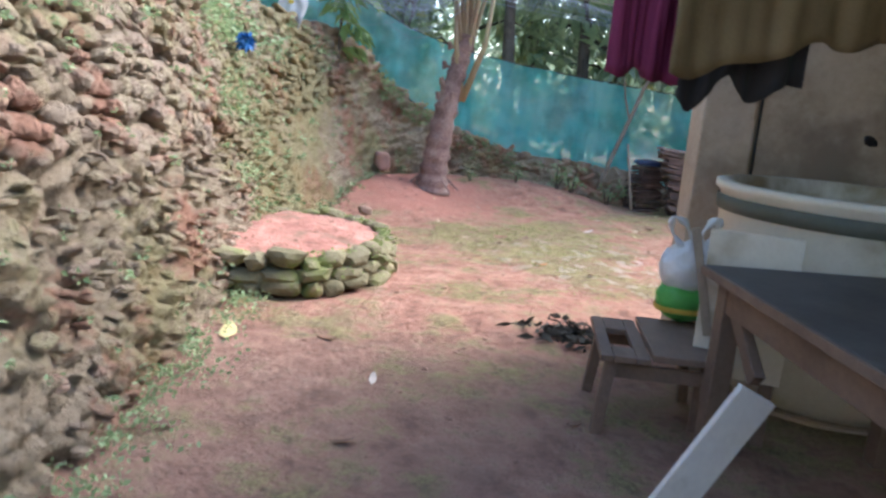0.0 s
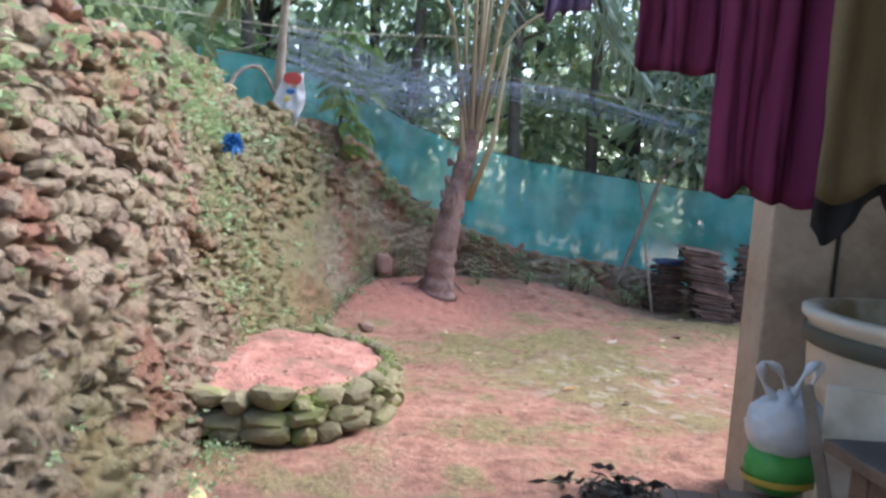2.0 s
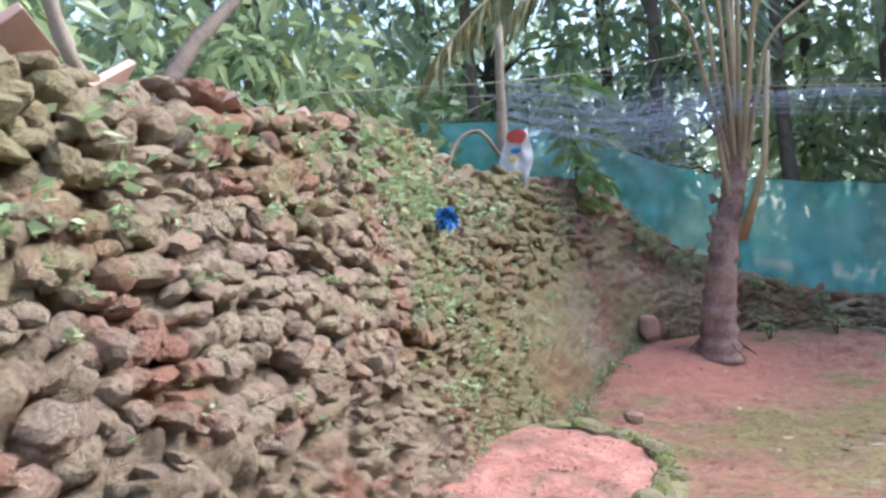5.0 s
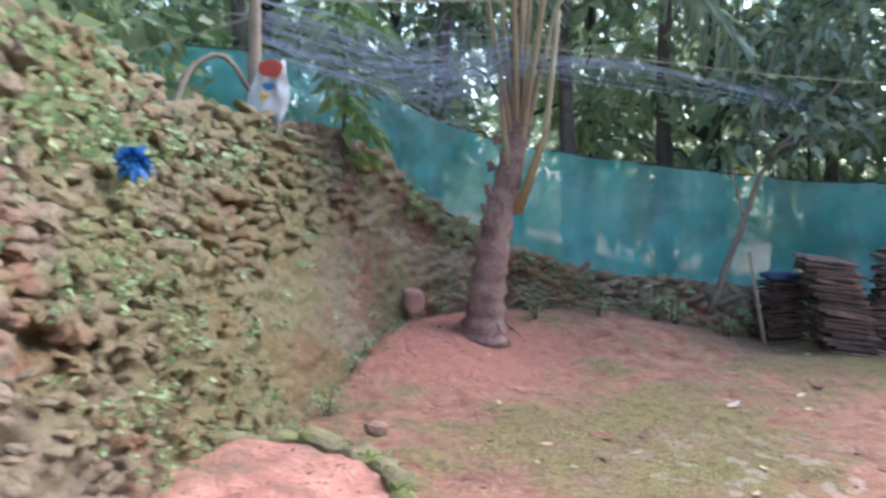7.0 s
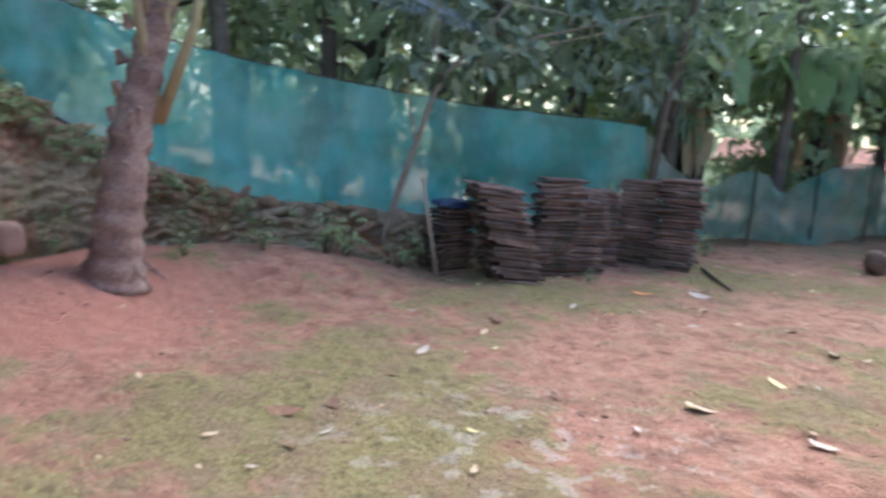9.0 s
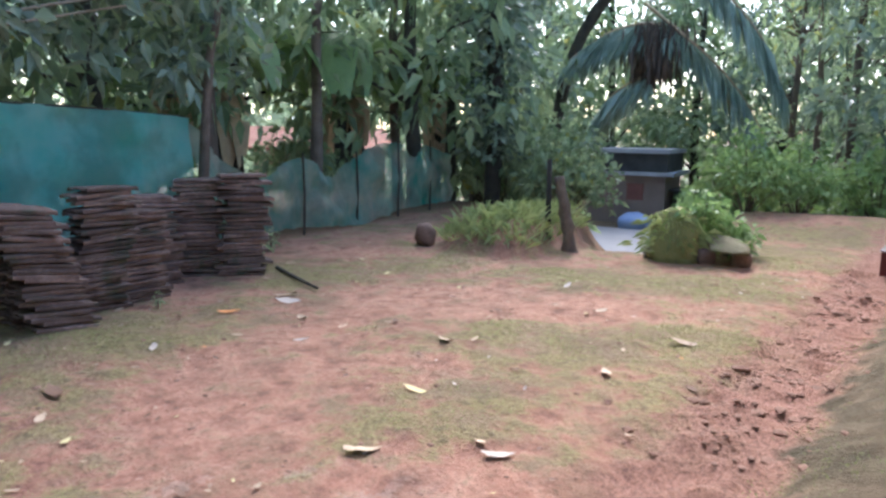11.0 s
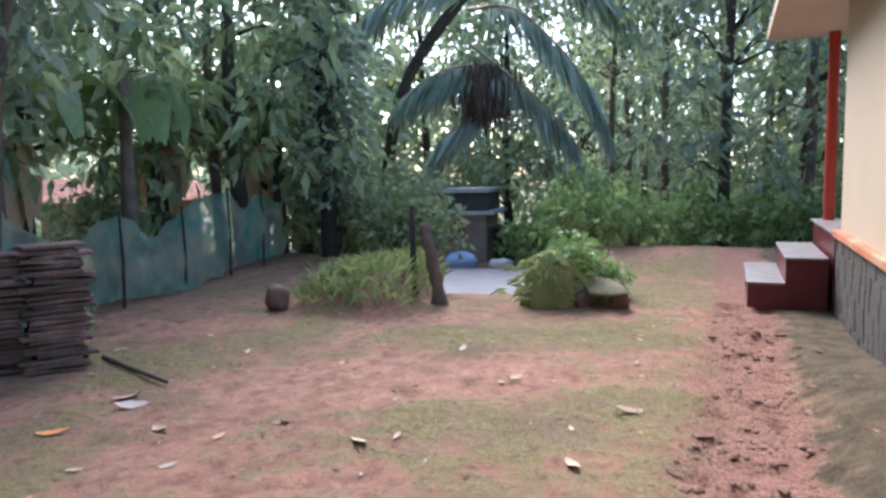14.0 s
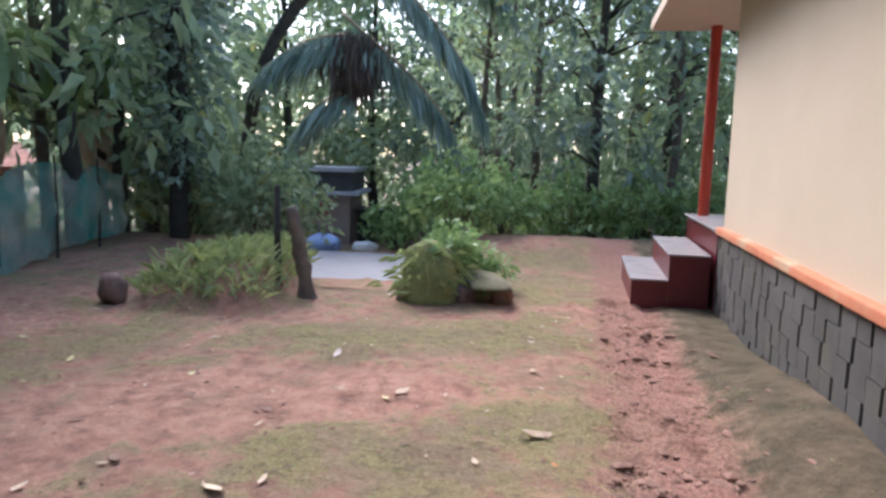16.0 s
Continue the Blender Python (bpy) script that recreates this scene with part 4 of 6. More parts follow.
def shrub(name, seed, h, spread, n_clump, per, leaf, width, m, label, clump_r=0.22, category="shrub"):
    r = np.random.default_rng(seed)
    t = thing(name, pose(0, 0, 0), label, category, "undergrowth")
    cs, stems = [], []
    for k in range(n_clump):
        a, q = r.uniform(0, 6.283), r.random() ** 0.6
        e = Vector((math.cos(a) * spread * q, math.sin(a) * spread * q, h * (0.25 + 0.75 * r.random()) * (1.1 - 0.45 * q)))
        cs.append(e)
        if k % 2 == 0:
            stems.append(tube([(e.x * 0.08, e.y * 0.08, -0.08), (e.x * 0.5, e.y * 0.5, e.z * 0.55), tuple(e)], [0.012, 0.008, 0.004], 5))
    part("stem", mesh_of("stem", *merged(*stems), M_BARK), None, t)
    root, d = clumps(r, cs, clump_r, per)
    part("foliage", leaf_mesh("foliage", root, d + np.array([0, 0, 0.3]), leaf * r.uniform(0.6, 1.3, len(root)), width, m, r), None, t)
    return t


bush = shrub("shrub", 31, 1.7, 0.95, 60, 16, 0.2, 0.5, M_LEAFLIGHT, "bright green leafy shrub at the wood's edge", 0.28)
placed(bush, [(14.4, 3.9, 0, 0.7), (15.0, 2.7, 60, 0.85), (14.6, 1.5, 130, 0.75), (15.2, 0.2, 200, 0.85), (14.3, -1.3, 290, 1.1), (13.2, 4.6, 330, 0.75), (24.8, 6.9, 44, 1.0), (25.4, 5.6, 10, 1.6), (24.6, 4.0, 99, 1.6), (-3.0, 9.8, 10, 1.1), (7.2, 12.0, 10, 1.2)])
dark_bush = shrub("shrub", 32, 1.9, 1.0, 60, 16, 0.22, 0.5, M_LEAF, "dense mid-green shrub under the trees", 0.3)
placed(dark_bush, [(12.5, 7.3, 0, 0.7), (13.4, 7.9, 60, 0.9), (14.8, 9.6, 330, 1.2), (10.4, 11.4, 44, 0.8), (16.6, 9.8, 9, 1.3), (5.3, 10.9, 10, 1.0), (3.0, 11.6, 99, 0.9), (-0.6, 11.0, 190, 1.0), (16.5, 1.1, 15, 1.2), (16.9, -0.8, 115, 1.2), (12.0, -3.0, 15, 1.0), (17.0, 2.9, 250, 1.3), (-2.9, 5.2, 30, 0.9), (-3.2, 7.6, 80, 1.0), (-2.6, 2.2, 300, 0.7)])

# ---- house: front wall with plinth, porch, steps ----
H = pose(1.75, 3.19, 0, 0, 0, -8.45)
LEN = 7.1


house = tagged(new("house"), "single-storey cream house with grey plinth, porch and roof slab", "house")
house.matrix_world = H


def hp(name, bm, material, label="", parent=None):
    return part(name, bm, material, parent or house, label)


hp("front_wall", box(0.8, LEN, -0.26, -0.02, 0.78, 2.9), M_CREAM, "cream painted plaster wall")
hp("lower_wall", box(0.8, LEN, -0.26, 0.0, -0.3, 0.72), M_PLINTH, "cement-rendered plinth core")
hp("ledge", box(0.8, LEN + 0.03, -0.24, 0.05, 0.72, 0.785, 0.012), M_TERRA, "terracotta painted ledge")
hp("end_wall", box(LEN - 0.24, LEN, -4.0, -0.26, 0.0, 2.9), M_CREAM)
hp("inner_face", box(0.342, 2.2, -0.42, -0.262, 0.0, 2.9), M_CEMENT, "stained bare cement wall face")
hp("inner_wall", box(2.2, 2.4, -5.0, -0.26, 0.0, 2.9), M_CEMENT, "bare cement wall of the lean-to")
hp("corner_pier", box(0.07, 0.34, -0.46, -0.14, -0.2, 2.9, 0.012), M_CEMENT, "stained cement corner pier")
hp("roof", box(2.0, 9.2, -4.2, 0.58, 2.9, 3.02, 0.01), M_SOFFIT, "concrete roof slab with painted soffit")
# roof stays out of view; added to keep light off the washing corner
hp("lean_to_roof", box(-0.35, 2.4, -4.6, -0.12, 2.62, 2.7), M_HUTDARK, "dark sheet roof of the lean-to, unseen, added to shade it")
hp("porch_floor", box(LEN, 9.1, -4.0, 0.03, -0.2, 0.74), M_REDPAINT, "dark red porch base")
hp("porch_top", box(LEN + 0.003, 9.13, -4.0, 0.06, 0.74, 0.765, 0.006), M_TREAD, "polished grey porch floor")
hp("porch_back_wall", box(LEN, 9.1, -4.2, -4.0, 0.0, 2.9), M_CREAM)
post = bmesh.new()
bmesh.ops.create_cone(post, cap_ends=True, segments=20, radius1=0.062, radius2=0.062, depth=2.14, matrix=Matrix.Translation((8.86, -0.11, 0.765 + 1.07)))
hp("post", post, M_POST, "round red painted porch post")
post2 = bmesh.new()
bmesh.ops.create_cone(post2, cap_ends=True, segments=20, radius1=0.062, radius2=0.062, depth=2.14, matrix=Matrix.Translation((8.92, -1.9, 0.765 + 1.07)))
hp("post", post2, M_POST, "round red painted porch post")
for k, (y0, y1, zt) in enumerate(((0.44, 0.78, 0.26), (0.065, 0.44, 0.51))):
    s = hp("step", box(7.14, 8.78, y0, y1, -0.15, zt - 0.02, 0.006), M_REDPAINT, "dark red painted step")
    part("tread", box(7.13, 8.79, y0 - (0.0 if k else 0.0), y1 + 0.015, zt - 0.02, zt, 0.006), M_TREAD, s, "polished grey tread")
# cladding slabs on the plinth, in staggered courses
slab_w, slab_h = 0.2, 0.26
for row in range(-1, 4):
    for col in range(-1, 34):
        # interlocking slab: its two sides step half-way up, so the joints run in zigzags
        x0 = 0.82 + col * slab_w
        z0 = row * slab_h + (0.13 if col % 2 else 0.0) - 0.06
        low, high, jog = max(z0 + 0.004, -0.28), min(z0 + slab_h - 0.004, 0.716), 0.035 if (row + col) % 2 else -0.035
        if high - low < 0.02:
            continue
        cut = min(max(z0 + slab_h / 2, low + 0.005), high - 0.005)
        xs_ = [(x0 + 0.0025, x0 + slab_w - 0.0025), (x0 + jog + 0.0025, x0 + jog + slab_w - 0.0025)]
        ring_ = [(xs_[0][0], low), (xs_[0][1], low), (xs_[0][1], cut), (xs_[1][1], cut), (xs_[1][1], high), (xs_[1][0], high), (xs_[1][0], cut), (xs_[0][0], cut)]
        ring_ = [(min(max(x, 0.81), LEN - 0.003), z) for x, z in ring_]
        if ring_[1][0] - ring_[0][0] < 0.02:
            continue
        depth = 0.016 + rng.uniform(0, 0.006)
        vs = [(x, 0.003, z) for x, z in ring_] + [(x, depth, z) for x, z in ring_]
        fs = [tuple(range(15, 7, -1))] + [(k, k + 8, (k + 1) % 8 + 8, (k + 1) % 8) for k in range(8)]
        hp("cladding_slab", mesh_of("cladding_slab", vs, fs, M_PLINTH), None)
hp("cable", mesh_of("cable", *tube([(0.37, -0.428, 0.3), (0.365, -0.428, 1.2), (0.37, -0.428, 2.3)], [0.007] * 3, 6), M_HUTDARK), None, "thin dark cable down the wall")

# ---- lean-to: table, tub, stool, bag, boards, washing ----
def leg(parent, x, y, z, w=0.045, sx=0.0, sy=0.0, m=None):
    b = box(-w / 2, w / 2, -w / 2, w / 2, 0, z, 0.004)
    for v in b.verts:
        if v.co.z < z / 2:
            v.co.x += sx
            v.co.y += sy
        v.co.x += x
        v.co.y += y
    return part("leg", b, m or M_OLDWOOD, parent)


table = thing("table", pose(1.42, 0.02, -0.03, 0, 0, 0.8), "old dark wooden table with blackened worn top", "table")
part("tabletop", box(0.0, 0.85, 0.0, 1.5, 0.725, 0.765, 0.01), M_TABLETOP, table, "blackened worn plank top")
part("edge_strip", box(-0.012, 0.003, 0.0, 1.5, 0.728, 0.762, 0.004), M_OLDWOOD, table)
part("apron", box(0.05, 0.075, 0.06, 1.44, 0.61, 0.724, 0.003), M_OLDWOOD, table)
part("apron", box(0.78, 0.8, 0.06, 1.44, 0.61, 0.724, 0.003), M_OLDWOOD, table)
part("apron", box(0.08, 0.77, 1.42, 1.445, 0.61, 0.724, 0.003), M_OLDWOOD, table)
for x in (0.08, 0.77):
    for y in (0.08, 1.41):
        leg(table, x, y, 0.72, 0.075)
brace = bmesh.new()
box(-0.02, 0.02, -0.17, 0.17, -0.03, 0.03, 0.004, brace)
bo = part("brace", brace, M_OLDWOOD, table)
bo.matrix_local = pose(0.08, 1.25, 0.56, 40, 0, 0)

stool = thing("stool", pose(1.31, 1.76, 0, 0, 0, -8), "low dark wooden stool with a slotted seat plank", "stool")
part("seat", box(-0.02, 0.26, -0.27, 0.27, 0.335, 0.365, 0.006), M_OLDWOOD, stool)
sl = box(-0.22, -0.17, -0.27, 0.27, 0.318, 0.345, 0.005)
box(-0.08, -0.026, -0.27, 0.27, 0.318, 0.345, 0.005, sl)
box(-0.168, -0.082, -0.27, -0.14, 0.318, 0.345, 0.005, sl)
box(-0.168, -0.082, 0.1, 0.27, 0.318, 0.345, 0.005, sl)
part("slotted_plank", sl, M_OLDWOOD, stool, "grey worn plank with a hand slot")
for x in (-0.17, 0.2):
    for y in (-0.21, 0.21):
        leg(stool, x, y, 0.317, 0.045, 0.03 * (1 if x > 0 else -1), 0.02 * (1 if y > 0 else -1))
part("rail", box(-0.17, 0.2, -0.22, -0.2, 0.24, 0.3, 0.003), M_OLDWOOD, stool)
part("rail", box(-0.17, 0.2, 0.2, 0.22, 0.24, 0.3, 0.003), M_OLDWOOD, stool)


def lathe(profile, n=40):
    vs, fs = [], []
    for rr, z in profile:
        vs += [(rr * math.cos(2 * math.pi * k / n), rr * math.sin(2 * math.pi * k / n), z) for k in range(n)]
    for i in range(len(profile) - 1):
        for k in range(n):
            a, b = i * n + k, i * n + (k + 1) % n
            fs.append((a, b, b + n, a + n))
    return vs, fs


tub = thing("water_tub", pose(2.27, 2.1, 0), "large round cream water tub with dark green band", "tub")
part("body", mesh_of("body", *lathe([(0.0, 0.03), (0.36, 0.03), (0.46, 0.07), (0.51, 0.16), (0.56, 0.7), (0.575, 0.95), (0.6, 0.97), (0.6, 1.0), (0.53, 1.0), (0.52, 0.95), (0.48, 0.3), (0.0, 0.2)]), M_TUB, True), None, tub)
part("band", mesh_of("band", *lathe([(0.578, 0.87), (0.586, 0.875), (0.588, 0.93), (0.58, 0.938)]), M_BAND, True), None, tub, "dark green painted band")
part("base_block", mesh_of("base_block", *lathe([(0.4, -0.03), (0.4, 0.02), (0.38, 0.029), (0.0, 0.029)], 24), M_CEMENT), None, tub, "dark cement base")

# ---- washing on a line under the eaves ----
def hung_cloth(name, x0, x1, y, z_top, z_bot, material, label, seed, slope=0.0, ragged=0.05, ydir=0.0, folds=5.0):
    n, rows = 40, 22
    vs = []
    for i in range(n):
        u = i / (n - 1)
        for k in range(rows):
            v = k / (rows - 1)
            zb = z_bot + slope * (u - 0.5) + ragged * noise.noise((u * 4, 0, seed))
            f = 0.05 * noise.noise((u * 5 + 0.8 * v, v * 0.8, seed)) + 0.022 * noise.noise((u * 13, v * 1.5, seed)) + 0.008 * noise.noise((u * 20, v * 9, seed))
            vs.append((x0 + (x1 - x0) * u, y + ydir * u + f, z_top + (zb - z_top) * v))
    fs = [(i * rows + k, (i + 1) * rows + k, (i + 1) * rows + k + 1, i * rows + k + 1) for i in range(n - 1) for k in range(rows - 1)]
    o = new(name, mesh_of(name, vs, fs, material, True))
    s = o.modifiers.new("cloth", "SOLIDIFY")
    s.thickness = 0.006
    return tagged(o, label, "laundry", "washing on the line")


hung_cloth("hung_cloth", 0.68, 0.92, 1.26, 2.2, 1.66, M_MAROON, "maroon cloth hung on the washing line", 1, 0.0, 0.02)
hung_cloth("hung_cloth", 0.86, 1.1, 1.2, 2.2, 1.38, M_MAROON, "long maroon garment hung on the washing line", 4, -0.02, 0.04)
hung_cloth("hung_cloth", 0.98, 1.75, 0.98, 2.2, 1.47, M_BROWN, "brown garment hung on the washing line", 7, 0.16, 0.07, 0.25)
hung_cloth("hung_cloth", 1.06, 1.5, 1.12, 2.2, 1.36, M_BLACK, "black cloth hung behind the brown garment", 9, 0.06, 0.08, 0.1)
hung_cloth("hung_cloth", 0.5, 0.62, 1.5, 2.2, 1.83, M_PURPLE, "faded purple cloth hung on the washing line", 12, 0.02, 0.04)
tagged(new("washing_line", mesh_of("washing_line", *tube([(0.3, 1.32, 2.21), (1.0, 1.15, 2.2), (1.9, 1.0, 2.21)], [0.005] * 3, 5), M_ROPE)), "thin cord washing line under the eaves", "washing line")

# ---- lean-to small things ----
bag = thing("shopping_bag", pose(1.53, 2.0, 0.365, 0, 0, 15) @ Matrix.Diagonal((0.92, 0.92, 0.82, 1)), "knotted white plastic bag over a green printed packet on the stool", "bag")
bm = bmesh.new()
bmesh.ops.create_uvsphere(bm, u_segments=28, v_segments=18, radius=0.5)
for v in bm.verts:
    n = v.co.normalized()
    v.co = Vector((n.x * 0.15, n.y * 0.11, n.z * 0.13 + 0.13)) * (1 + 0.09 * noise.noise(n * 3) + 0.04 * noise.noise(n * 8))
part("packet", bm, M_GREENBAG, bag, "green plastic packet with yellow print", True)
bm = bmesh.new()
bmesh.ops.create_uvsphere(bm, u_segments=32, v_segments=20, radius=0.5)
for v in bm.verts:
    n = v.co.normalized()
    v.co = Vector((n.x * 0.155, n.y * 0.118, n.z * 0.15 + 0.3)) * (1 + 0.1 * noise.noise(n * 4) + 0.06 * noise.noise(n * 11))
part("bag_body", bm, M_WHITEBAG, bag, "crumpled white translucent plastic", True)
for s in (-1, 1):
    line = smooth_line([(s * 0.05, 0, 0.4), (s * 0.12, 0.01, 0.5), (s * 0.13, 0.0, 0.58), (s * 0.06, -0.01, 0.54), (0, 0, 0.42)], 22)
    part("bag_handle", mesh_of("bag_handle", *tube(line, [0.012 + 0.007 * math.sin(i) for i in range(22)], 7, 0.15, 4), M_WHITEBAG, True), None, bag)
band = lathe([(0.15, 0.07), (0.153, 0.075), (0.156, 0.09), (0.156, 0.1)], 28)
part("print_band", mesh_of("print_band", [(x, y * 0.75, z) for x, y, z in band[0]], band[1], M_YELLOW, True), None, bag, "yellow printed band")

board = tagged(part("board", box(-0.075, 0.075, -0.009, 0.009, 0, 0.62, 0.003), M_BOARD), "stained white board leaning by the table", "board")
board.matrix_world = pose(0.98, 0.72, 0.0, 10, 27, 20)
panel = thing("panel", pose(1.46, 1.66, 0, 0, 0, -22), "tall cream board standing on feet behind the table", "board")
part("sheet", box(0, 0.34, -0.012, 0.012, 0.26, 0.85, 0.004), M_TUB, panel, "stained cream sheet")
# strip puts the brownish shading of a torn cloth fold on the sheet
strip_ = part("batten", box(-0.018, 0.018, -0.02, -0.013, 0.0, 0.44, 0.003), M_PALE, panel, "brown diagonal strip for the shading of a torn fold")
strip_.matrix_local = pose(0.05, 0, 0.42, 0, -14, 0)
part("foot", box(0.03, 0.08, -0.02, 0.02, 0, 0.262, 0.004), M_OLDWOOD, panel)
part("foot", box(0.27, 0.32, -0.02, 0.02, 0, 0.262, 0.004), M_OLDWOOD, panel)
for k, (x, y, rz) in enumerate(((2.62, 2.66, 10), (2.72, 2.655, -14))):
    o = tagged(part("slipper", rough_stone(rng, 0.1, 0.035, 0.05), M_BLACK, None, "", True), "dark slipper tucked on the wall", "slipper", "slippers on the wall")
    o.matrix_world = pose(x, y - 0.02, 1.22, 0, 20, rz)
r = np.random.default_rng(61)
heap_c = np.stack([1.2 + r.normal(scale=0.12, size=170), 2.72 + r.normal(scale=0.09, size=170), land(1.2, 2.72) + 0.005 + 0.05 * r.random(170)], 1)
heap_d = np.stack([r.normal(size=170), r.normal(size=170), 0.25 * r.normal(size=170)], 1)
tagged(new("leaf_heap", leaf_mesh("leaf_heap", heap_c, heap_d, r.uniform(0.05, 0.12, 170), 0.4, M_DARKBARK, r, 0.1)), "flat heap of dark leaf sweepings beside the stool", "leaf heap", kind="stuff")

# ---- things on and above the retaining wall ----
grey_post = thing("dead_tree", pose(-1.22, 6.5, 1.3), "grey lichen-covered dead stem on the wall", "tree")
part("trunk", mesh_of("trunk", *tube(smooth_line([(0, 0, -0.2), (0.02, 0, 0.4), (0.0, 0.03, 1.0), (0.04, 0, 1.9)], 12), [0.075, 0.07, 0.065, 0.06, 0.058, 0.055, 0.05, 0.048, 0.045, 0.04, 0.035, 0.03], 9, 0.12, 5), M_PALE, True), None, grey_post)
part("branch", mesh_of("branch", *tube(smooth_line([(0, 0, 0.75), (-0.15, -0.15, 1.0), (-0.32, -0.3, 0.9), (-0.4, -0.45, 0.6)], 10), [0.02] * 10, 6, 0.15), M_PALE, True), None, grey_post)
rag = tagged(new("printed_sack"), "torn white plastic sack with red and blue print", "sack")
rag.matrix_world = pose(-1.1, 6.42, 2.03)
vs, fs = [], []
for i in range(18):
    for k in range(18):
        u, v = i / 17 - 0.5, k / 17 - 0.5
        wd = 0.3 * (1.0 - 0.5 * abs(v + 0.05) * 1.6)
        vs.append((u * wd + 0.06 * v, 0.05 * noise.noise((u * 4, v * 4, 3)) + 0.09 * u * u, v * 0.5 + 0.05 * noise.noise((u * 5, 0, 6))))
fs = [(i * 18 + k, (i + 1) * 18 + k, (i + 1) * 18 + k + 1, i * 18 + k + 1) for i in range(17) for k in range(17)]
part("sack_body", mesh_of("sack_body", vs, fs, M_WHITEBAG, True), None, rag)
part("print_patch", rough_stone(rng, 0.16, 0.012, 0.12), M_REDPRINT, rag, "red printed patch").location = (0.03, -0.04, 0.2)
part("print_patch", rough_stone(rng, 0.09, 0.012, 0.05), M_BLUE, rag, "blue printed patch").location = (0.02, -0.05, 0.08)
part("print_patch", rough_stone(rng, 0.06, 0.012, 0.05), M_YELLOW, rag, "yellow printed patch").location = (-0.01, -0.05, 0.01)
part("torn_strip", mesh_of("torn_strip", *tube(smooth_line([(-0.12, -0.02, -0.05), (-0.16, -0.02, -0.2), (-0.13, -0.03, -0.36)], 8), [0.03, 0.035, 0.03, 0.035, 0.03, 0.03, 0.02, 0.01], 6, 0.2), M_WHITEBAG, True), None, rag)
rb = np.random.default_rng(5)
dirs = rb.normal(size=(260, 3))
blue = tagged(new("plastic_scrap", leaf_mesh("plastic_scrap", np.zeros((260, 3)) + rb.normal(scale=0.025, size=(260, 3)), dirs, rb.uniform(0.06, 0.11, 260), 0.5, M_BLUE, rb)), "crumpled bright blue plastic scrap stuck on the wall", "plastic scrap")
blue.location = (-1.0, 4.18, 1.53)
blue.scale = (0.62, 0.62, 0.62)
pot = tagged(part("stone", rough_stone(rng, 0.2, 0.16, 0.24, 3), surface("pink_laterite", [(0.3, (0.36, 0.2, 0.15)), (0.7, (0.5, 0.3, 0.23))], 6.0), None, "", True), "pinkish upright laterite stone at the wall's foot", "stone")
pot.location = (-0.2, 7.78, 0.42)
fallen = thing("fallen_branch", pose(0, 0, 0), "bare reddish branch propped on the wall top", "branch")
part("limb", mesh_of("limb", *tube(smooth_line([(-1.5, 2.46, 1.86), (-1.5, 2.75, 2.2), (-1.5, 3.1, 2.5), (-1.55, 3.8, 3.1)], 14), [0.04 - 0.0015 * i for i in range(14)], 7, 0.08), M_BARK, True), None, fallen)
part("limb", mesh_of("limb", *tube(smooth_line([(-1.5, 2.44, 1.86), (-1.5, 2.2, 2.0), (-1.5, 2.1, 2.3), (-1.5, 2.15, 2.8)], 14), [0.03 - 0.001 * i for i in range(14)], 7, 0.08), M_PALE, True), None, fallen)
for k, (x, y, z, s) in enumerate(((-1.34, 2.1, 1.88, 0.3), (-1.36, 1.75, 1.9, 0.34), (-1.32, 2.6, 1.9, 0.22), (-1.36, 3.3, 1.97, 0.2), (-1.35, 1.35, 1.86, 0.3))):
    o = tagged(part("broken_tile", box(-s / 2, s / 2, -s / 3, s / 3, -0.012, 0.012, 0.004), surface("pale_clay", [(0.3, (0.36, 0.22, 0.17)), (0.7, (0.5, 0.34, 0.28))], 6.0) if k == 0 else bpy.data.materials["pale_clay"]), "broken pale clay tile on the wall top", "broken tile", "broken tiles on the wall")
    o.matrix_world = pose(x, y, z, rng.normal() * 18, -25 + rng.normal() * 10, rng.uniform(0, 180))

# cassava-like seedling over the wall
sap = thing("sapling", pose(-0.75, 7.3, 1.6), "light green broad-leaved sapling above the wall", "sapling")
c_, d_ = [], []
for k in range(46):
    a, z = rb.uniform(0, 6.28), rb.uniform(0.0, 1.3)
    q = Vector((0.35 * math.cos(a) * rb.random(), 0.3 * math.sin(a) * rb.random(), z))
    for j in range(6):
        c_.append(q)
        b_ = a + (j - 2.5) * 0.45
        d_.append((math.cos(b_), math.sin(b_), -0.45 + 0.2 * rb.normal()))
part("foliage", leaf_mesh("foliage", c_, d_, rb.uniform(0.15, 0.26, len(c_)), 0.4, M_LEAFLIGHT, rb), None, sap)
part("stem", mesh_of("stem", *tube([(0, 0, -0.3), (0.03, 0, 0.6), (0.0, 0, 1.4)], [0.02, 0.016, 0.01], 6), M_BARK), None, sap)

# old nylon fishing net bundled on cords between the dead stem, the palm and the pole
web = thing("nylon_net", pose(0, 0, 0), "tangled grey-blue nylon net draped between stem and palm", "net")
pieces = []
for k in range(70):
    s, u = rb.normal(scale=0.05, size=3), rb.random()
    z0, z1 = 2.55 + rb.normal() * 0.14, 2.5 + rb.normal() * 0.12
    sag = rb.uniform(0.05, 0.45)
    pieces.append(tube(smooth_line([(-1.25 + s[0], 6.55, z0), (-0.6, 6.9 + s[1], z0 - sag * 0.6), (0.1, 7.2 + s[2], z1 - sag), (0.62 + s[0], 7.5, z1)], 12), [0.0019] * 12, 3))
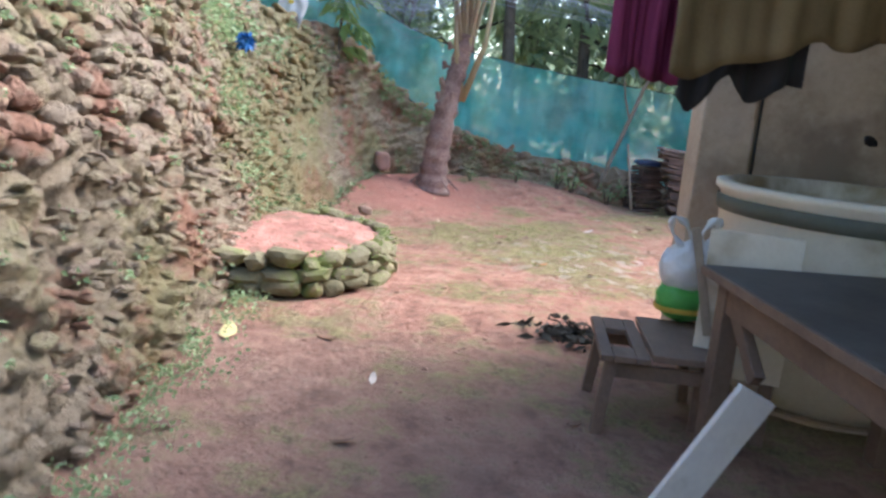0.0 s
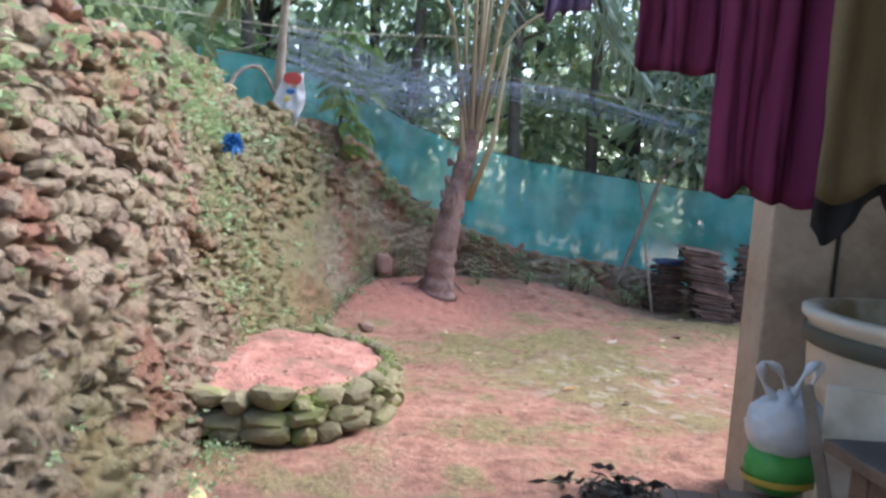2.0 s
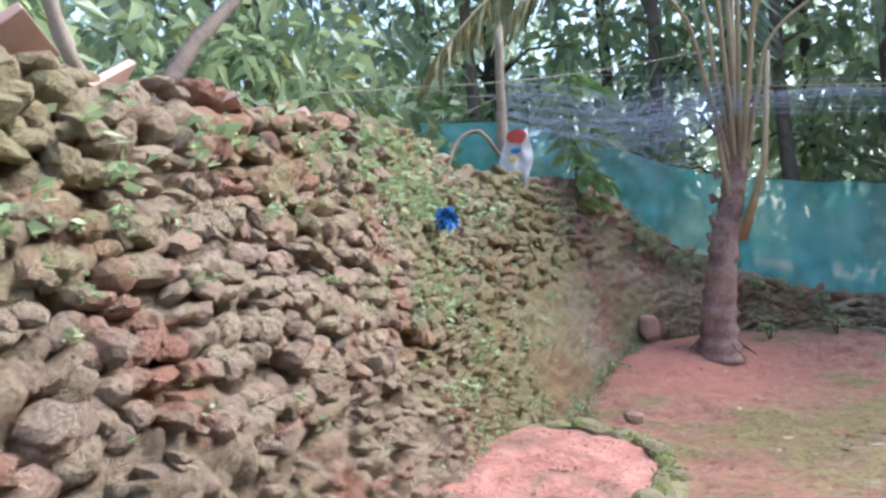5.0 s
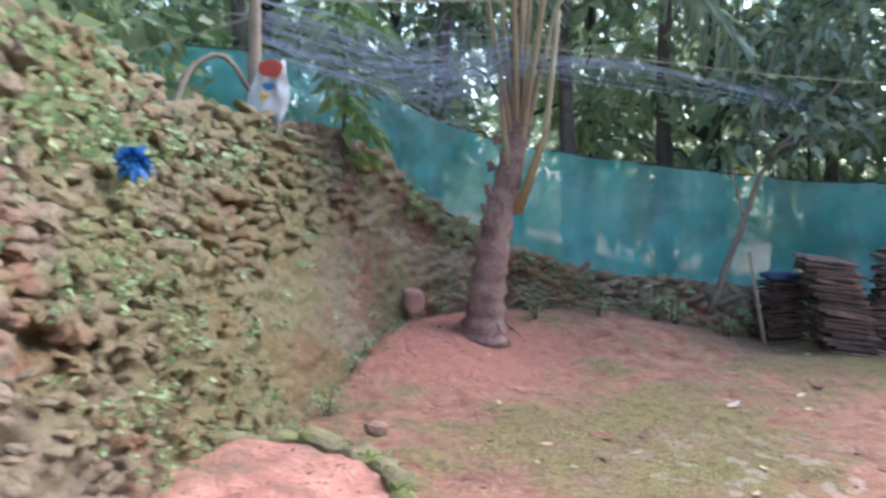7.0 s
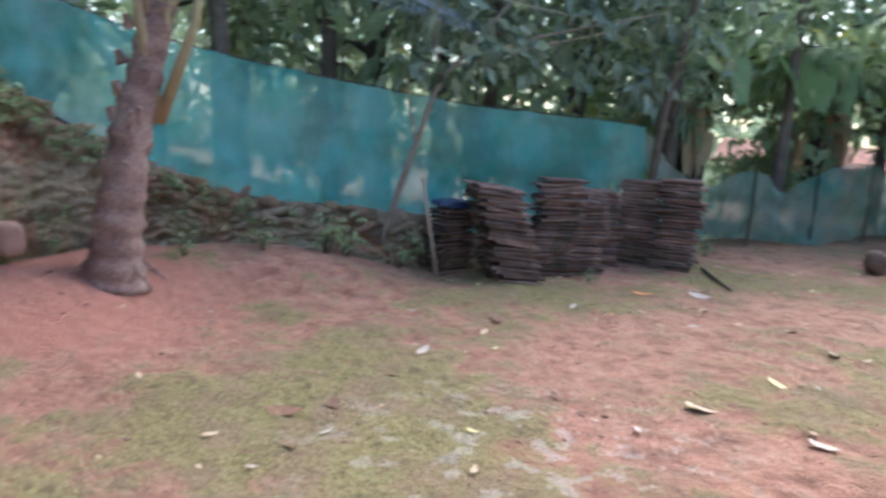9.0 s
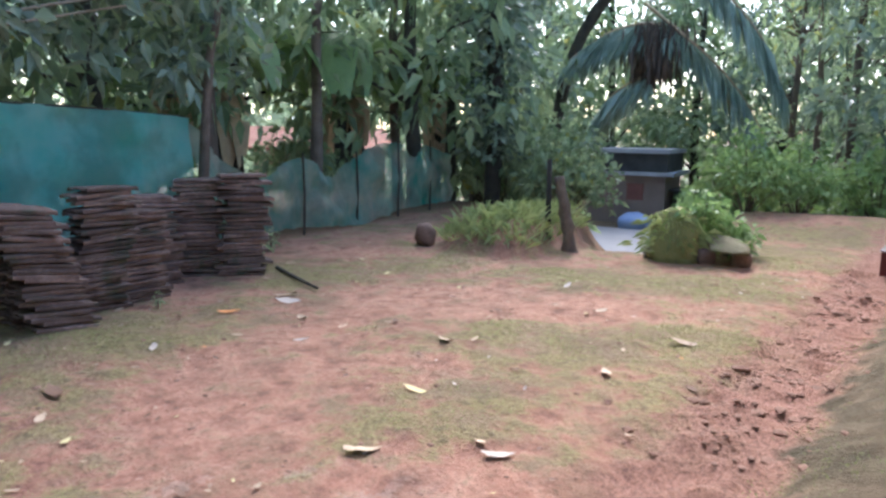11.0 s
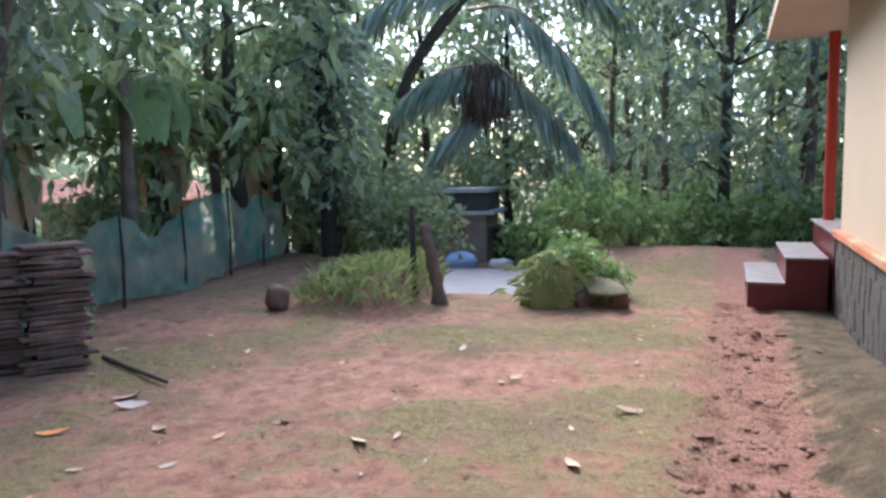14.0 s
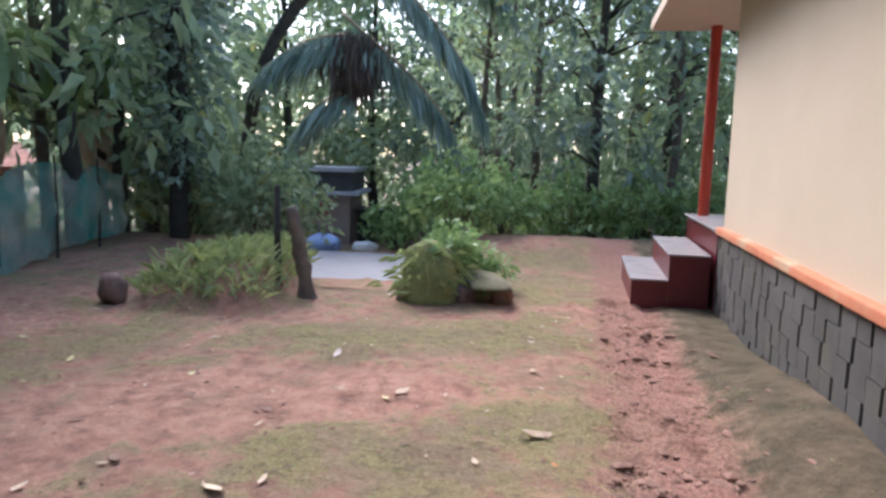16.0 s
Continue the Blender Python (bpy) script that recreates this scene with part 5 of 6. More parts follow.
for k in range(22):
    z0 = 2.45 + rb.normal() * 0.05
    pieces.append(tube(smooth_line([(0.62, 7.5, z0), (1.8, 8.1, z0 + 0.02 + rb.normal() * 0.06), (3.72, 9.0, 2.25 + rb.normal() * 0.04)], 8), [0.0018] * 8, 3))
for k in range(46):
    x = rb.uniform(-1.0, 0.4)
    y = 6.6 + (x + 1.25) * 0.48
    pieces.append(tube([(x, y, 2.62 + rb.normal() * 0.05), (x + rb.normal() * 0.06, y, 2.4), (x + rb.normal() * 0.1, y, 2.15 + rb.normal() * 0.08)], [0.0018] * 3, 3))
for name_, lot in (("net_tangle", pieces[:70]), ("long_strand", pieces[70:92]), ("hanging_mesh", pieces[92:])):
    part(name_, mesh_of(name_, *merged(*lot), M_WEB), None, web)["kind"] = "stuff"
cords = ((-2.2, 5.0, 2.5, 0.65, 7.5, 2.95), (-2.4, 7.5, 3.1, -1.2, 6.5, 2.6), (-1.2, 6.5, 2.6, -3.0, 6.0, 2.1), (0.65, 7.5, 2.6, 6.0, 9.0, 2.45))
for x0, y0, z0, x1, y1, z1 in cords:
    tagged(new("rope", mesh_of("rope", *tube(smooth_line([(x0, y0, z0), ((x0 + x1) / 2, (y0 + y1) / 2, (z0 + z1) / 2 - 0.08), (x1, y1, z1)], 10), [0.006] * 10, 5), M_ROPE)), "thin rope strung between the trees", "rope", "ropes between trees")

# ---- saplings by the net ----
lean_tree = thing("sapling", pose(0, 0, 0), "slim leaning sapling with spreading twigs before the net", "sapling")
part("trunk", mesh_of("trunk", *tube(smooth_line([(2.68, 8.68, 0.2), (2.86, 8.72, 0.75), (3.02, 8.74, 1.2), (3.2, 8.75, 1.7), (3.5, 8.75, 2.05), (3.9, 8.8, 2.5)], 18), [0.034 - 0.001 * i for i in range(18)], 8, 0.08), M_PALE, True), None, lean_tree)
for p in ([(3.0, 8.74, 1.15), (2.9, 8.72, 1.45), (2.85, 8.7, 1.7)], [(3.3, 8.75, 1.85), (4.1, 8.7, 2.1), (5.0, 8.65, 2.35)], [(3.4, 8.75, 1.95), (4.3, 8.6, 2.25), (5.6, 8.5, 2.6)], [(3.2, 8.75, 1.7), (3.1, 8.7, 2.3), (3.2, 8.6, 2.9)]):
    part("branch", mesh_of("branch", *tube(smooth_line(p, 10), [0.016 - 0.001 * i for i in range(10)], 6, 0.1), M_PALE, True), None, lean_tree)
cs = [(3.4 + rb.uniform(-0.5, 3.2), 8.95 + rb.normal() * 0.3, 1.95 + rb.uniform(-0.15, 1.7)) for _ in range(125)]
root, d = clumps(rb, cs, 0.27, 15)
part("foliage", leaf_mesh("foliage", root, d, rb.uniform(0.11, 0.23, len(root)), 0.5, M_LEAFDEEP, rb), None, lean_tree)
end_tree = thing("sapling", pose(0, 0, 0), "slim grey tree where the two nets meet", "sapling")
part("trunk", mesh_of("trunk", *tube(smooth_line([(5.92, 8.9, -0.1), (5.92, 8.85, 0.9), (5.98, 8.8, 1.9), (6.15, 8.8, 2.6), (6.4, 8.8, 4.0)], 18), [0.055 - 0.0015 * i for i in range(18)], 8, 0.1), M_BARK, True), None, end_tree)
cs = [(6.2 + rb.normal() * 0.8, 8.9 + rb.normal() * 0.5, 2.6 + rb.uniform(-0.4, 1.8)) for _ in range(46)]
root, d = clumps(rb, cs, 0.3, 14)
part("foliage", leaf_mesh("foliage", root, d, rb.uniform(0.14, 0.28, len(root)), 0.45, M_LEAF, rb), None, end_tree)
prop = tagged(new("stick", mesh_of("stick", *tube([(3.02, 8.12, -0.04), (2.97, 8.24, 0.4), (2.92, 8.36, 0.85)], [0.02, 0.018, 0.014], 7, 0.1), M_PALE, True)), "pale stick stuck upright in the earth", "stick")
small = shrub("plant", 41, 0.5, 0.17, 9, 7, 0.08, 0.5, M_WEED, "small pale green plant at the wall's foot", 0.09, "plant")
placed(small, [(3.05, 8.5, 0, 1.0), (2.25, 8.35, 60, 0.9), (2.05, 8.3, 120, 0.8), (1.5, 8.2, 80, 0.6), (2.75, 8.4, 30, 0.7), (6.4, 8.6, 10, 0.7), (6.9, 8.9, 50, 0.6), (4.4, 7.8, 60, 0.3), (-0.55, 6.9, 20, 0.7), (-0.6, 5.9, 20, 0.5), (0.9, 8.1, 70, 0.5)])

# ---- gateway, rocks, bank ----
gate_post = tagged(new("gate_post", mesh_of("gate_post", *tube(smooth_line([(8.72, 5.98, -0.2), (8.7, 6.02, 0.15), (8.68, 6.08, 0.5), (8.66, 6.15, 0.86)], 14), [0.17, 0.14, 0.105, 0.085, 0.075, 0.07, 0.068, 0.066, 0.064, 0.062, 0.06, 0.06, 0.058, 0.055], 9, 0.12, 8), M_BARK, True)), "weathered leaning stump used as a gate post", "gate post")
thin_post = tagged(new("gate_post", mesh_of("gate_post", *tube([(8.75, 6.28, -0.1), (8.76, 6.3, 0.5), (8.75, 6.3, 1.05)], [0.04, 0.035, 0.03], 7, 0.1), M_DARKBARK, True)), "thin dark stake beside the gateway", "gate post")
stub = thing("stone_stub", pose(8.68, 4.86, 0), "low mossy stone stub of the gateway", "stone pier")
part("core", rough_stone(rng, 0.46, 0.5, 0.9, 3), surface("mossy_earth", [(0.3, (0.1, 0.11, 0.04)), (0.55, (0.24, 0.25, 0.09)), (0.8, (0.36, 0.33, 0.18))], 4.0, 0.95, 40.0, 0.9, 0.03), stub, "moss-covered earth and stone core", True).location = (0.05, -0.02, 0.1)
for k in range(12):
    a = rng.uniform(0, 6.28)
    stone(stub, 0.05 + 0.2 * math.cos(a), 0.22 * math.sin(a), 0.02 + 0.03 * (k % 4), 0.2, 0.15, 0.13, rng.uniform(0, 180), M_MOSS_STONE)
gc = np.stack([0.05 + r.normal(scale=0.13, size=260), r.normal(scale=0.15, size=260), r.uniform(0.12, 0.5, 260)], 1)
part("grass", leaf_mesh("grass", gc, np.stack([gc[:, 0] * 4 - 0.2, gc[:, 1] * 4, r.uniform(-0.2, 0.8, 260)], 1), r.uniform(0.1, 0.22, 260), 0.06, M_BANKGRASS, r, 0.5), None, stub, "trailing yellow-green grass")["kind"] = "stuff"
gate_plant = shrub("plant", 43, 0.75, 0.4, 34, 12, 0.15, 0.5, M_LEAFLIGHT, "leafy green plant growing on the gateway stones", 0.16, "plant")
placed(gate_plant, [(8.95, 4.66, 0, 0.62), (9.25, 4.35, 90, 0.62), (9.5, 4.6, 200, 0.8)])
gate_plant.location.z = 0.3
for k, (x, y, z, sx, sy, sz, rz, m, lab) in enumerate(((8.15, 7.6, 0.12, 0.3, 0.24, 0.3, 20, M_ROCK, "red-brown boulder on bare earth"), (8.55, 7.28, 0.08, 0.34, 0.2, 0.18, 60, M_ROCK, "pale-topped stone lying on the earth"), (8.9, 7.25, 0.25, 0.26, 0.24, 0.26, 0, M_MOSS_STONE, "dark mossy stone on the bank"), (8.75, 4.3, 0.2, 0.62, 0.42, 0.1, 12, M_MOSS_STONE, "flat stone slab lying on smaller stones"), (8.72, 4.15, 0.05, 0.2, 0.2, 0.22, 12, M_ROCK, "stone propping up a slab"), (8.7, 4.5, 0.05, 0.2, 0.2, 0.2, 50, M_ROCK, "stone propping up a slab"), (8.95, 7.6, 0.1, 0.2, 0.16, 0.14, 0, M_ROCK, "small stone on bare earth"))):
    o = tagged(part("rock", rough_stone(rng, sx, sy, sz, 3), m, None, "", True), lab, "rock", "rocks by the gateway")
    o.matrix_world = pose(x, y, max(z, land(x, y) + 0.3 * sz), 6, -8, rz)

# ---- road, hut, tarpaulin ----
rv, rf = [], []
for j, y in enumerate(np.arange(-40, 60, 2.0)):
    for i, x in enumerate(np.linspace(18.7, 23.4, 8)):
        rv.append((x + 0.06 * (y - 6), y, -1.585 + 0.03 * (1 - ((i - 3.5) / 3.5) ** 2)))
rf = [(j * 8 + i, j * 8 + i + 1, (j + 1) * 8 + i + 1, (j + 1) * 8 + i) for j in range(49) for i in range(7)]
road = tagged(new("road", mesh_of("road", rv, rf, M_ROAD)), "narrow grey asphalt lane below the yard", "road", kind="structure")
hut = thing("hut", pose(25.4, 8.35, -1.62), "small flat-roofed roadside hut with dark stained parapet", "hut")
part("wall", box(0, 2.6, 0, 2.6, 0, 1.62, 0.01), M_HUT, hut)
part("roof", box(-0.25, 2.8, -0.3, 2.8, 1.62, 1.74, 0.01), M_HUTROOF, hut, "grey projecting slab")
part("parapet", box(0.0, 2.6, -0.05, 2.5, 1.74, 2.36, 0.01), M_HUTDARK, hut, "dark weathered upper wall")
part("cap", box(-0.2, 2.7, -0.15, 2.6, 2.36, 2.5, 0.01), M_HUTROOF, hut, "pale weathered cap slab")
part("shutter", box(-0.03, 0.0, 0.7, 1.25, 0.8, 1.35, 0.006), surface("red_brown_shutter", [(0.3, (0.16, 0.06, 0.05)), (0.7, (0.24, 0.1, 0.08))], 4.0), hut, "red-brown shutter")
shed = thing("shed", pose(25.9, 6.9, -1.62), "dark open lean-to shed beside the hut", "shed")
part("wall", box(0.6, 0.7, 0, 1.4, 0, 1.1), M_HUTDARK, shed)
part("roof", box(0, 1.4, -0.1, 1.42, 1.1, 1.16), M_HUTDARK, shed)
part("post", box(0.05, 0.12, 0.0, 0.07, 0, 1.1), M_HUTDARK, shed)
heap = tagged(part("tarpaulin", rough_stone(rng, 1.0, 1.1, 0.95, 3), M_BLUESHEET, None, "", True), "pale blue tarpaulin over a heap by the road", "tarpaulin")
heap.location = (24.3, 8.95, -1.62)
sack2 = tagged(part("sack", rough_stone(rng, 0.5, 0.8, 0.4, 3), M_WHITEBAG, None, "", True), "pale sack lying by the road", "sack")
sack2.location = (24.3, 7.7, -1.55)

# invented block: stands in for a sunlit patch of bare earth among the trees
sunlit_patch = thing("outbuilding", pose(15.2, 14.6, -0.4, 0, 0, -50), "added pale block standing in for sunlit bare earth beyond the net", "outbuilding")
part("wall", box(-1.6, 1.6, 0, 2.5, 0, 1.25, 0.01), M_CREAM, sunlit_patch)
roof_ = box(-1.9, 1.9, -0.35, 2.8, 1.25, 1.33, 0.01)
for v in roof_.verts:
    v.co.z += 0.5 * max(0, v.co.y) / 2.8
part("roof", roof_, M_BED, sunlit_patch, "pink slab of the stand-in block")
part("doorway", box(-0.3, 0.35, -0.02, 0.0, 0.0, 1.05, 0.004), M_HUTDARK, sunlit_patch, "dark panel on the stand-in block")

# ---- coconut fronds over the gateway ----
coconut = thing("palm_tree", pose(16.9, 6.6, -1.2), "coconut palm with drooping grey-green fronds over the gateway", "tree")
part("trunk", mesh_of("trunk", *tube(smooth_line([(-1.2, 2.3, -0.3), (-1.25, 2.2, 2.0), (-1.5, 1.6, 4.4), (-1.85, 0.0, 6.3)], 14), [0.12] * 14, 10, 0.04), M_DARKBARK, True), None, coconut)
A = Vector((-1.9, -0.05, 5.6))
r = np.random.default_rng(88)
hang = np.stack([r.normal(scale=0.2, size=420), r.normal(scale=0.24, size=420), r.uniform(-1.7, -0.9, 420)], 1) + np.array(A)
part("dead_leaf_skirt", leaf_mesh("dead_leaf_skirt", hang, np.stack([r.normal(size=420) * 0.1, r.normal(size=420) * 0.1, -np.ones(420)], 1), r.uniform(0.3, 0.7, 420), 0.14, M_BARK, r, 0.1), None, coconut, "hanging skirt of dead dark leaves")
for e in ([(0.4, 0.4, 0.1), (0.0, -0.5, 0.0), (-0.1, -1.3, -0.7), (-0.1, -1.9, -1.5), (-0.1, -2.25, -2.3)], [(0.2, 0.3, -0.6), (0, -0.3, -1.1), (0, -1.0, -1.7), (0, -1.6, -2.4), (0, -2.1, -3.3)], [(0.2, 0, -1.0), (0, 0.4, -1.0), (0, 1.0, -1.15), (0, 1.7, -1.6)], [(0.2, -0.1, -2.0), (0, 0.3, -2.0), (0, 0.9, -2.4), (0, 1.2, -3.0)], [(0.2, 0, 0.2), (0.3, 1.0, 0.6), (0.3, 2.2, 0.3), (0.3, 3.0, -0.6)], [(0.2, 0, 0.2), (0.9, -0.8, 0.9), (1.3, -1.8, 0.7), (1.6, -2.8, -0.2)]):
    frond(coconut, [A + Vector(q) for q in e], rng, 0.95, 0.075, 80, M_FROND, 0.12, 0.9, 0.035)

# ---- banana clump, vine-covered trunk ----
banana = thing("banana_plant", pose(11.6, 10.9, 0), "banana clump with long torn leaves and dry brown skirts", "plant")
for k in range(3):
    bx, by = rb.normal() * 0.4, rb.normal() * 0.3
    part("stem", mesh_of("stem", *tube([(bx, by, -0.1), (bx, by, 1.0), (bx + 0.05, by, 2.3)], [0.13, 0.11, 0.07], 9, 0.05), M_DARKBARK, True), None, banana)
    for j in range(7):
        a = rb.uniform(0, 6.28)
        ln = smooth_line([(0, 0, 2.1), (0.35, 0, 2.7), (0.9, 0, 2.9), (1.4, 0, 2.5), (1.65, 0, 1.9)] if j < 5 else [(0, 0, 2.0), (0.25, 0, 1.9), (0.35, 0, 1.4), (0.33, 0, 0.8)], 14)
        vs, fs = [], []
        for i, p in enumerate(ln):
            wd = 0.24 * math.sin(math.pi * min(1, (i + 1.5) / 15)) ** 0.6
            for s in (-1, 0, 1):
                q = Vector((p[0], s * wd, p[2] - (0.05 if s else 0) + 0.03 * rb.normal() * abs(s)))
                vs.append(Matrix.Rotation(a, 3, "Z") @ q + Vector((bx, by, 0)))
        for i in range(13):
            for s in (0, 1):
                if rb.random() > 0.06:
                    fs.append((i * 3 + s, i * 3 + s + 1, i * 3 + s + 4, i * 3 + s + 3))
        part("leaf", mesh_of("leaf", vs, fs, M_LEAFLIGHT if j < 5 else M_DRYLEAF, True), None, banana)
copy_thing(banana, pose(9.0, 12.0, 0, 0, 0, 120))
copy_thing(banana, pose(13.6, 10.8, 0, 0, 0, 220))
vine = thing("vine_tree", pose(13.0, 8.95, 0), "dark trunk wrapped thickly in climbing vine leaves", "tree")
part("trunk", mesh_of("trunk", *tube(smooth_line([(0, 0, -0.3), (0.02, 0, 2), (0.0, 0.05, 4.5), (0.1, 0, 8.5)], 14), [0.17 - 0.006 * i for i in range(14)], 9, 0.06), M_DARKBARK, True), None, vine)
root = np.stack([rb.normal(scale=0.26, size=2600), rb.normal(scale=0.26, size=2600), rb.uniform(0.9, 6.5, 2600)], 1)
part("foliage", leaf_mesh("foliage", root, np.stack([root[:, 0] * 3, root[:, 1] * 3, rb.uniform(-1.0, 0.2, 2600)], 1) + rb.normal(scale=0.4, size=(2600, 3)), rb.uniform(0.1, 0.2, 2600), 0.7, M_LEAFDEEP, rb), None, vine)

# ---- fallen leaves, clods, grass, weeds ----
LEAFS = []
for k in range(6):
    n = 7
    vs, fs = [], []
    for i in range(n):
        u = i / (n - 1)
        wd = 0.5 * math.sin(math.pi * min(1, 0.06 + u * 0.94)) ** 0.8 * (0.42 + 0.1 * rb.random())
        for s in (-1, 0, 1):
            vs.append((u - 0.5, s * wd, 0.12 * (u - 0.5) ** 2 * rb.uniform(0, 4) + 0.06 * abs(s) * rb.uniform(0.0, 1.2) * wd * 2))
    fs = [(i * 3 + s, i * 3 + s + 1, i * 3 + s + 4, i * 3 + s + 3) for i in range(n - 1) for s in (0, 1)]
    LEAFS.append([(vs, fs)])
TINTS = [surface("leaf_tan", [(0.3, (0.42, 0.28, 0.17)), (0.7, (0.6, 0.46, 0.32))], 30.0, 0.7, vary=0.5), surface("leaf_brown", [(0.3, (0.12, 0.06, 0.035)), (0.7, (0.26, 0.14, 0.085))], 30.0, 0.7, vary=0.5), surface("leaf_orange", [(0.3, (0.55, 0.17, 0.04)), (0.7, (0.68, 0.3, 0.1))], 30.0, 0.7, vary=0.3), surface("leaf_yellow", [(0.3, (0.5, 0.4, 0.16)), (0.7, (0.64, 0.55, 0.3))], 30.0, 0.7, vary=0.3), surface("leaf_pale", [(0.3, (0.46, 0.38, 0.31)), (0.7, (0.6, 0.51, 0.43))], 30.0, 0.7, vary=0.3)]
WORDS = ["tan dry leaf fallen on the earth", "curled dark brown dry leaf on the earth", "orange fallen leaf on the earth", "yellow fallen leaf on the earth", "pale bleached leaf lying on the earth"]


def fallen_leaf(x, y, size, tint, rz=None):
    k = int(rb.integers(6))
    key = "leaf_shape_%d_%d" % (k, tint)
    me = bpy.data.meshes.get(key) or mesh_of(key, *LEAFS[k][0], TINTS[tint], True)
    o = tagged(new("fallen_leaf", me), WORDS[tint], "leaf", "fallen leaves in the yard")
    o.matrix_world = pose(x, y, land(x, y) + 0.012, rb.normal() * 8, rb.normal() * 8, rb.uniform(0, 360) if rz is None else rz)
    o.scale = (size, size * 0.85, size)


for x, y, s, t in ((2.84, 6.72, 0.2, 1), (1.07, 5.52, 0.19, 1), (1.31, 5.55, 0.14, 1), (1.29, 4.44, 0.13, 2), (1.64, 4.22, 0.15, 1), (3.07, 5.01, 0.17, 0), (2.03, 6.17, 0.14, 4), (3.32, 4.5, 0.14, 4), (3.82, 5.2, 0.14, 3), (4.69, 5.49, 0.14, 0), (4.95, 6.02, 0.1, 1), (5.38, 4.13, 0.17, 0), (4.58, 4.4, 0.14, 0), (5.77, 6.0, 0.08, 1), (4.5, 7.17, 0.16, 2), (5.05, 7.08, 0.2, 4), (5.15, 7.2, 0.2, 0), (7.0, 2.75, 0.15, 1), (-0.61, 2.4, 0.24, 3), (-0.11, 2.42, 0.14, 1), (0.16, 1.89, 0.09, 4), (4.7, 6.65, 0.15, 0), (4.25, 6.3, 0.1, 4), (-0.55, 1.35, 0.1, 1), (0.1, 1.3, 0.1, 1), (1.0, 1.6, 0.08, 1), (6.7, 5.35, 0.12, 4), (6.0, 4.85, 0.12, 0), (3.6, 6.9, 0.12, 4)):
    fallen_leaf(x, y, s, t)
for k in range(330):
    x, y = rb.uniform(0.0, 9.0), rb.uniform(3.4, 8.4)
    if y > 4.3 - 0.149 * x + 0.3:
        fallen_leaf(x, y, 0.03 + 0.06 * rb.random() ** 2, int(rb.choice(5, p=[0.36, 0.36, 0.02, 0.08, 0.18])))
M_CLOD = surface("damp_earth", [(0.3, (0.13, 0.075, 0.052)), (0.7, (0.36, 0.2, 0.145))], 9.0, 0.95, 60.0, 0.6, 0.01)
ck = []
for k in range(1500):
    x = rb.uniform(2.6, 8.6)
    off = rb.normal() * 0.19
    if noise.noise((x * 3.5, off * 4, 6)) < -0.05:
        continue
    s = 0.006 + 0.022 * rb.random() ** 2 * (2.2 if rb.random() < 0.12 else 1)
    y = 4.27 - 0.149 * x + off
    ck.append((x, y, s))
for k in range(1100):
    x, y = rb.uniform(-0.6, 8.8), rb.uniform(0.0, 8.2)
    if y > 4.4 - 0.149 * x or x < 1.2:
        ck.append((x, y, 0.004 + 0.018 * rb.random() ** 2))
for k in range(420):
    a, q = rb.uniform(0, 6.28), rb.random() ** 0.5
    ck.append((PC[0] + 0.62 * q * math.cos(a), PC[1] + 0.7 * q * math.sin(a), -rb.uniform(0.004, 0.011)))
pieces = []
ico = bmesh.new()
bmesh.ops.create_icosphere(ico, subdivisions=1, radius=1.0)
iv, jf = [v.co.copy() for v in ico.verts], [tuple(v.index for v in f.verts) for f in ico.faces]
ico.free()
for x, y, s in ck:
    z = land(x, y) if s > 0 else 0.27
    s = abs(s)
    q = rb.uniform(0.6, 1.3, 3)
    pieces.append(([(x + v.x * s * q[0] * (1 + 0.25 * rb.normal()), y + v.y * s * q[1], z + (v.z * 0.4 + 0.02) * s * q[2]) for v in iv], jf))
tagged(new("earth_clods", mesh_of("earth_clods", *merged(*pieces), M_CLOD)), "crumbled earth clods along the churned drip strip", "clods", kind="stuff")


def tufts(name, spots, h, per, material, label, width=0.07, spread=0.04):
    c, d, L = [], [], []
    for x, y in spots:
        z = land(x, y)
        for k in range(per):
            c.append((x + rb.normal() * spread, y + rb.normal() * spread, z - 0.005))
            d.append((rb.normal() * 0.5, rb.normal() * 0.5, 1.0))
            L.append(h * rb.uniform(0.5, 1.3))
    return tagged(new(name, leaf_mesh(name, c, d, L, width, material, rb, 0.3)), label, "grass", kind="stuff")


spots = []
while len(spots) < 330:
    x, y = rb.uniform(7.9, 10.3), rb.uniform(6.15, 7.5)
    if land(x, y) > 0.1:
        spots.append((x, y))
tufts("bank_grass", spots, 0.26, 7, M_BANKGRASS, "long light green grass on the bank by the gateway", 0.03, 0.07)
spots = []
while len(spots) < 5200:
    x, y = rb.uniform(0.0, 9.5), rb.uniform(2.8, 8.2)
    if y < 3.5 - 0.149 * x or abs(y - 4.27 + 0.149 * x) < 0.25 and rb.random() < 0.8:
        continue
    by_plinth = 0.3 * (y < 4.1 - 0.149 * x)
    if moss_at(x, y) + by_plinth > 0.55 + 0.25 * rb.random():
        spots.append((x, y))
tufts("yard_grass", spots, 0.017, 8, M_GRASS, "short mossy grass in patches across the yard", 0.16, 0.05)
c, d, L = [], [], []
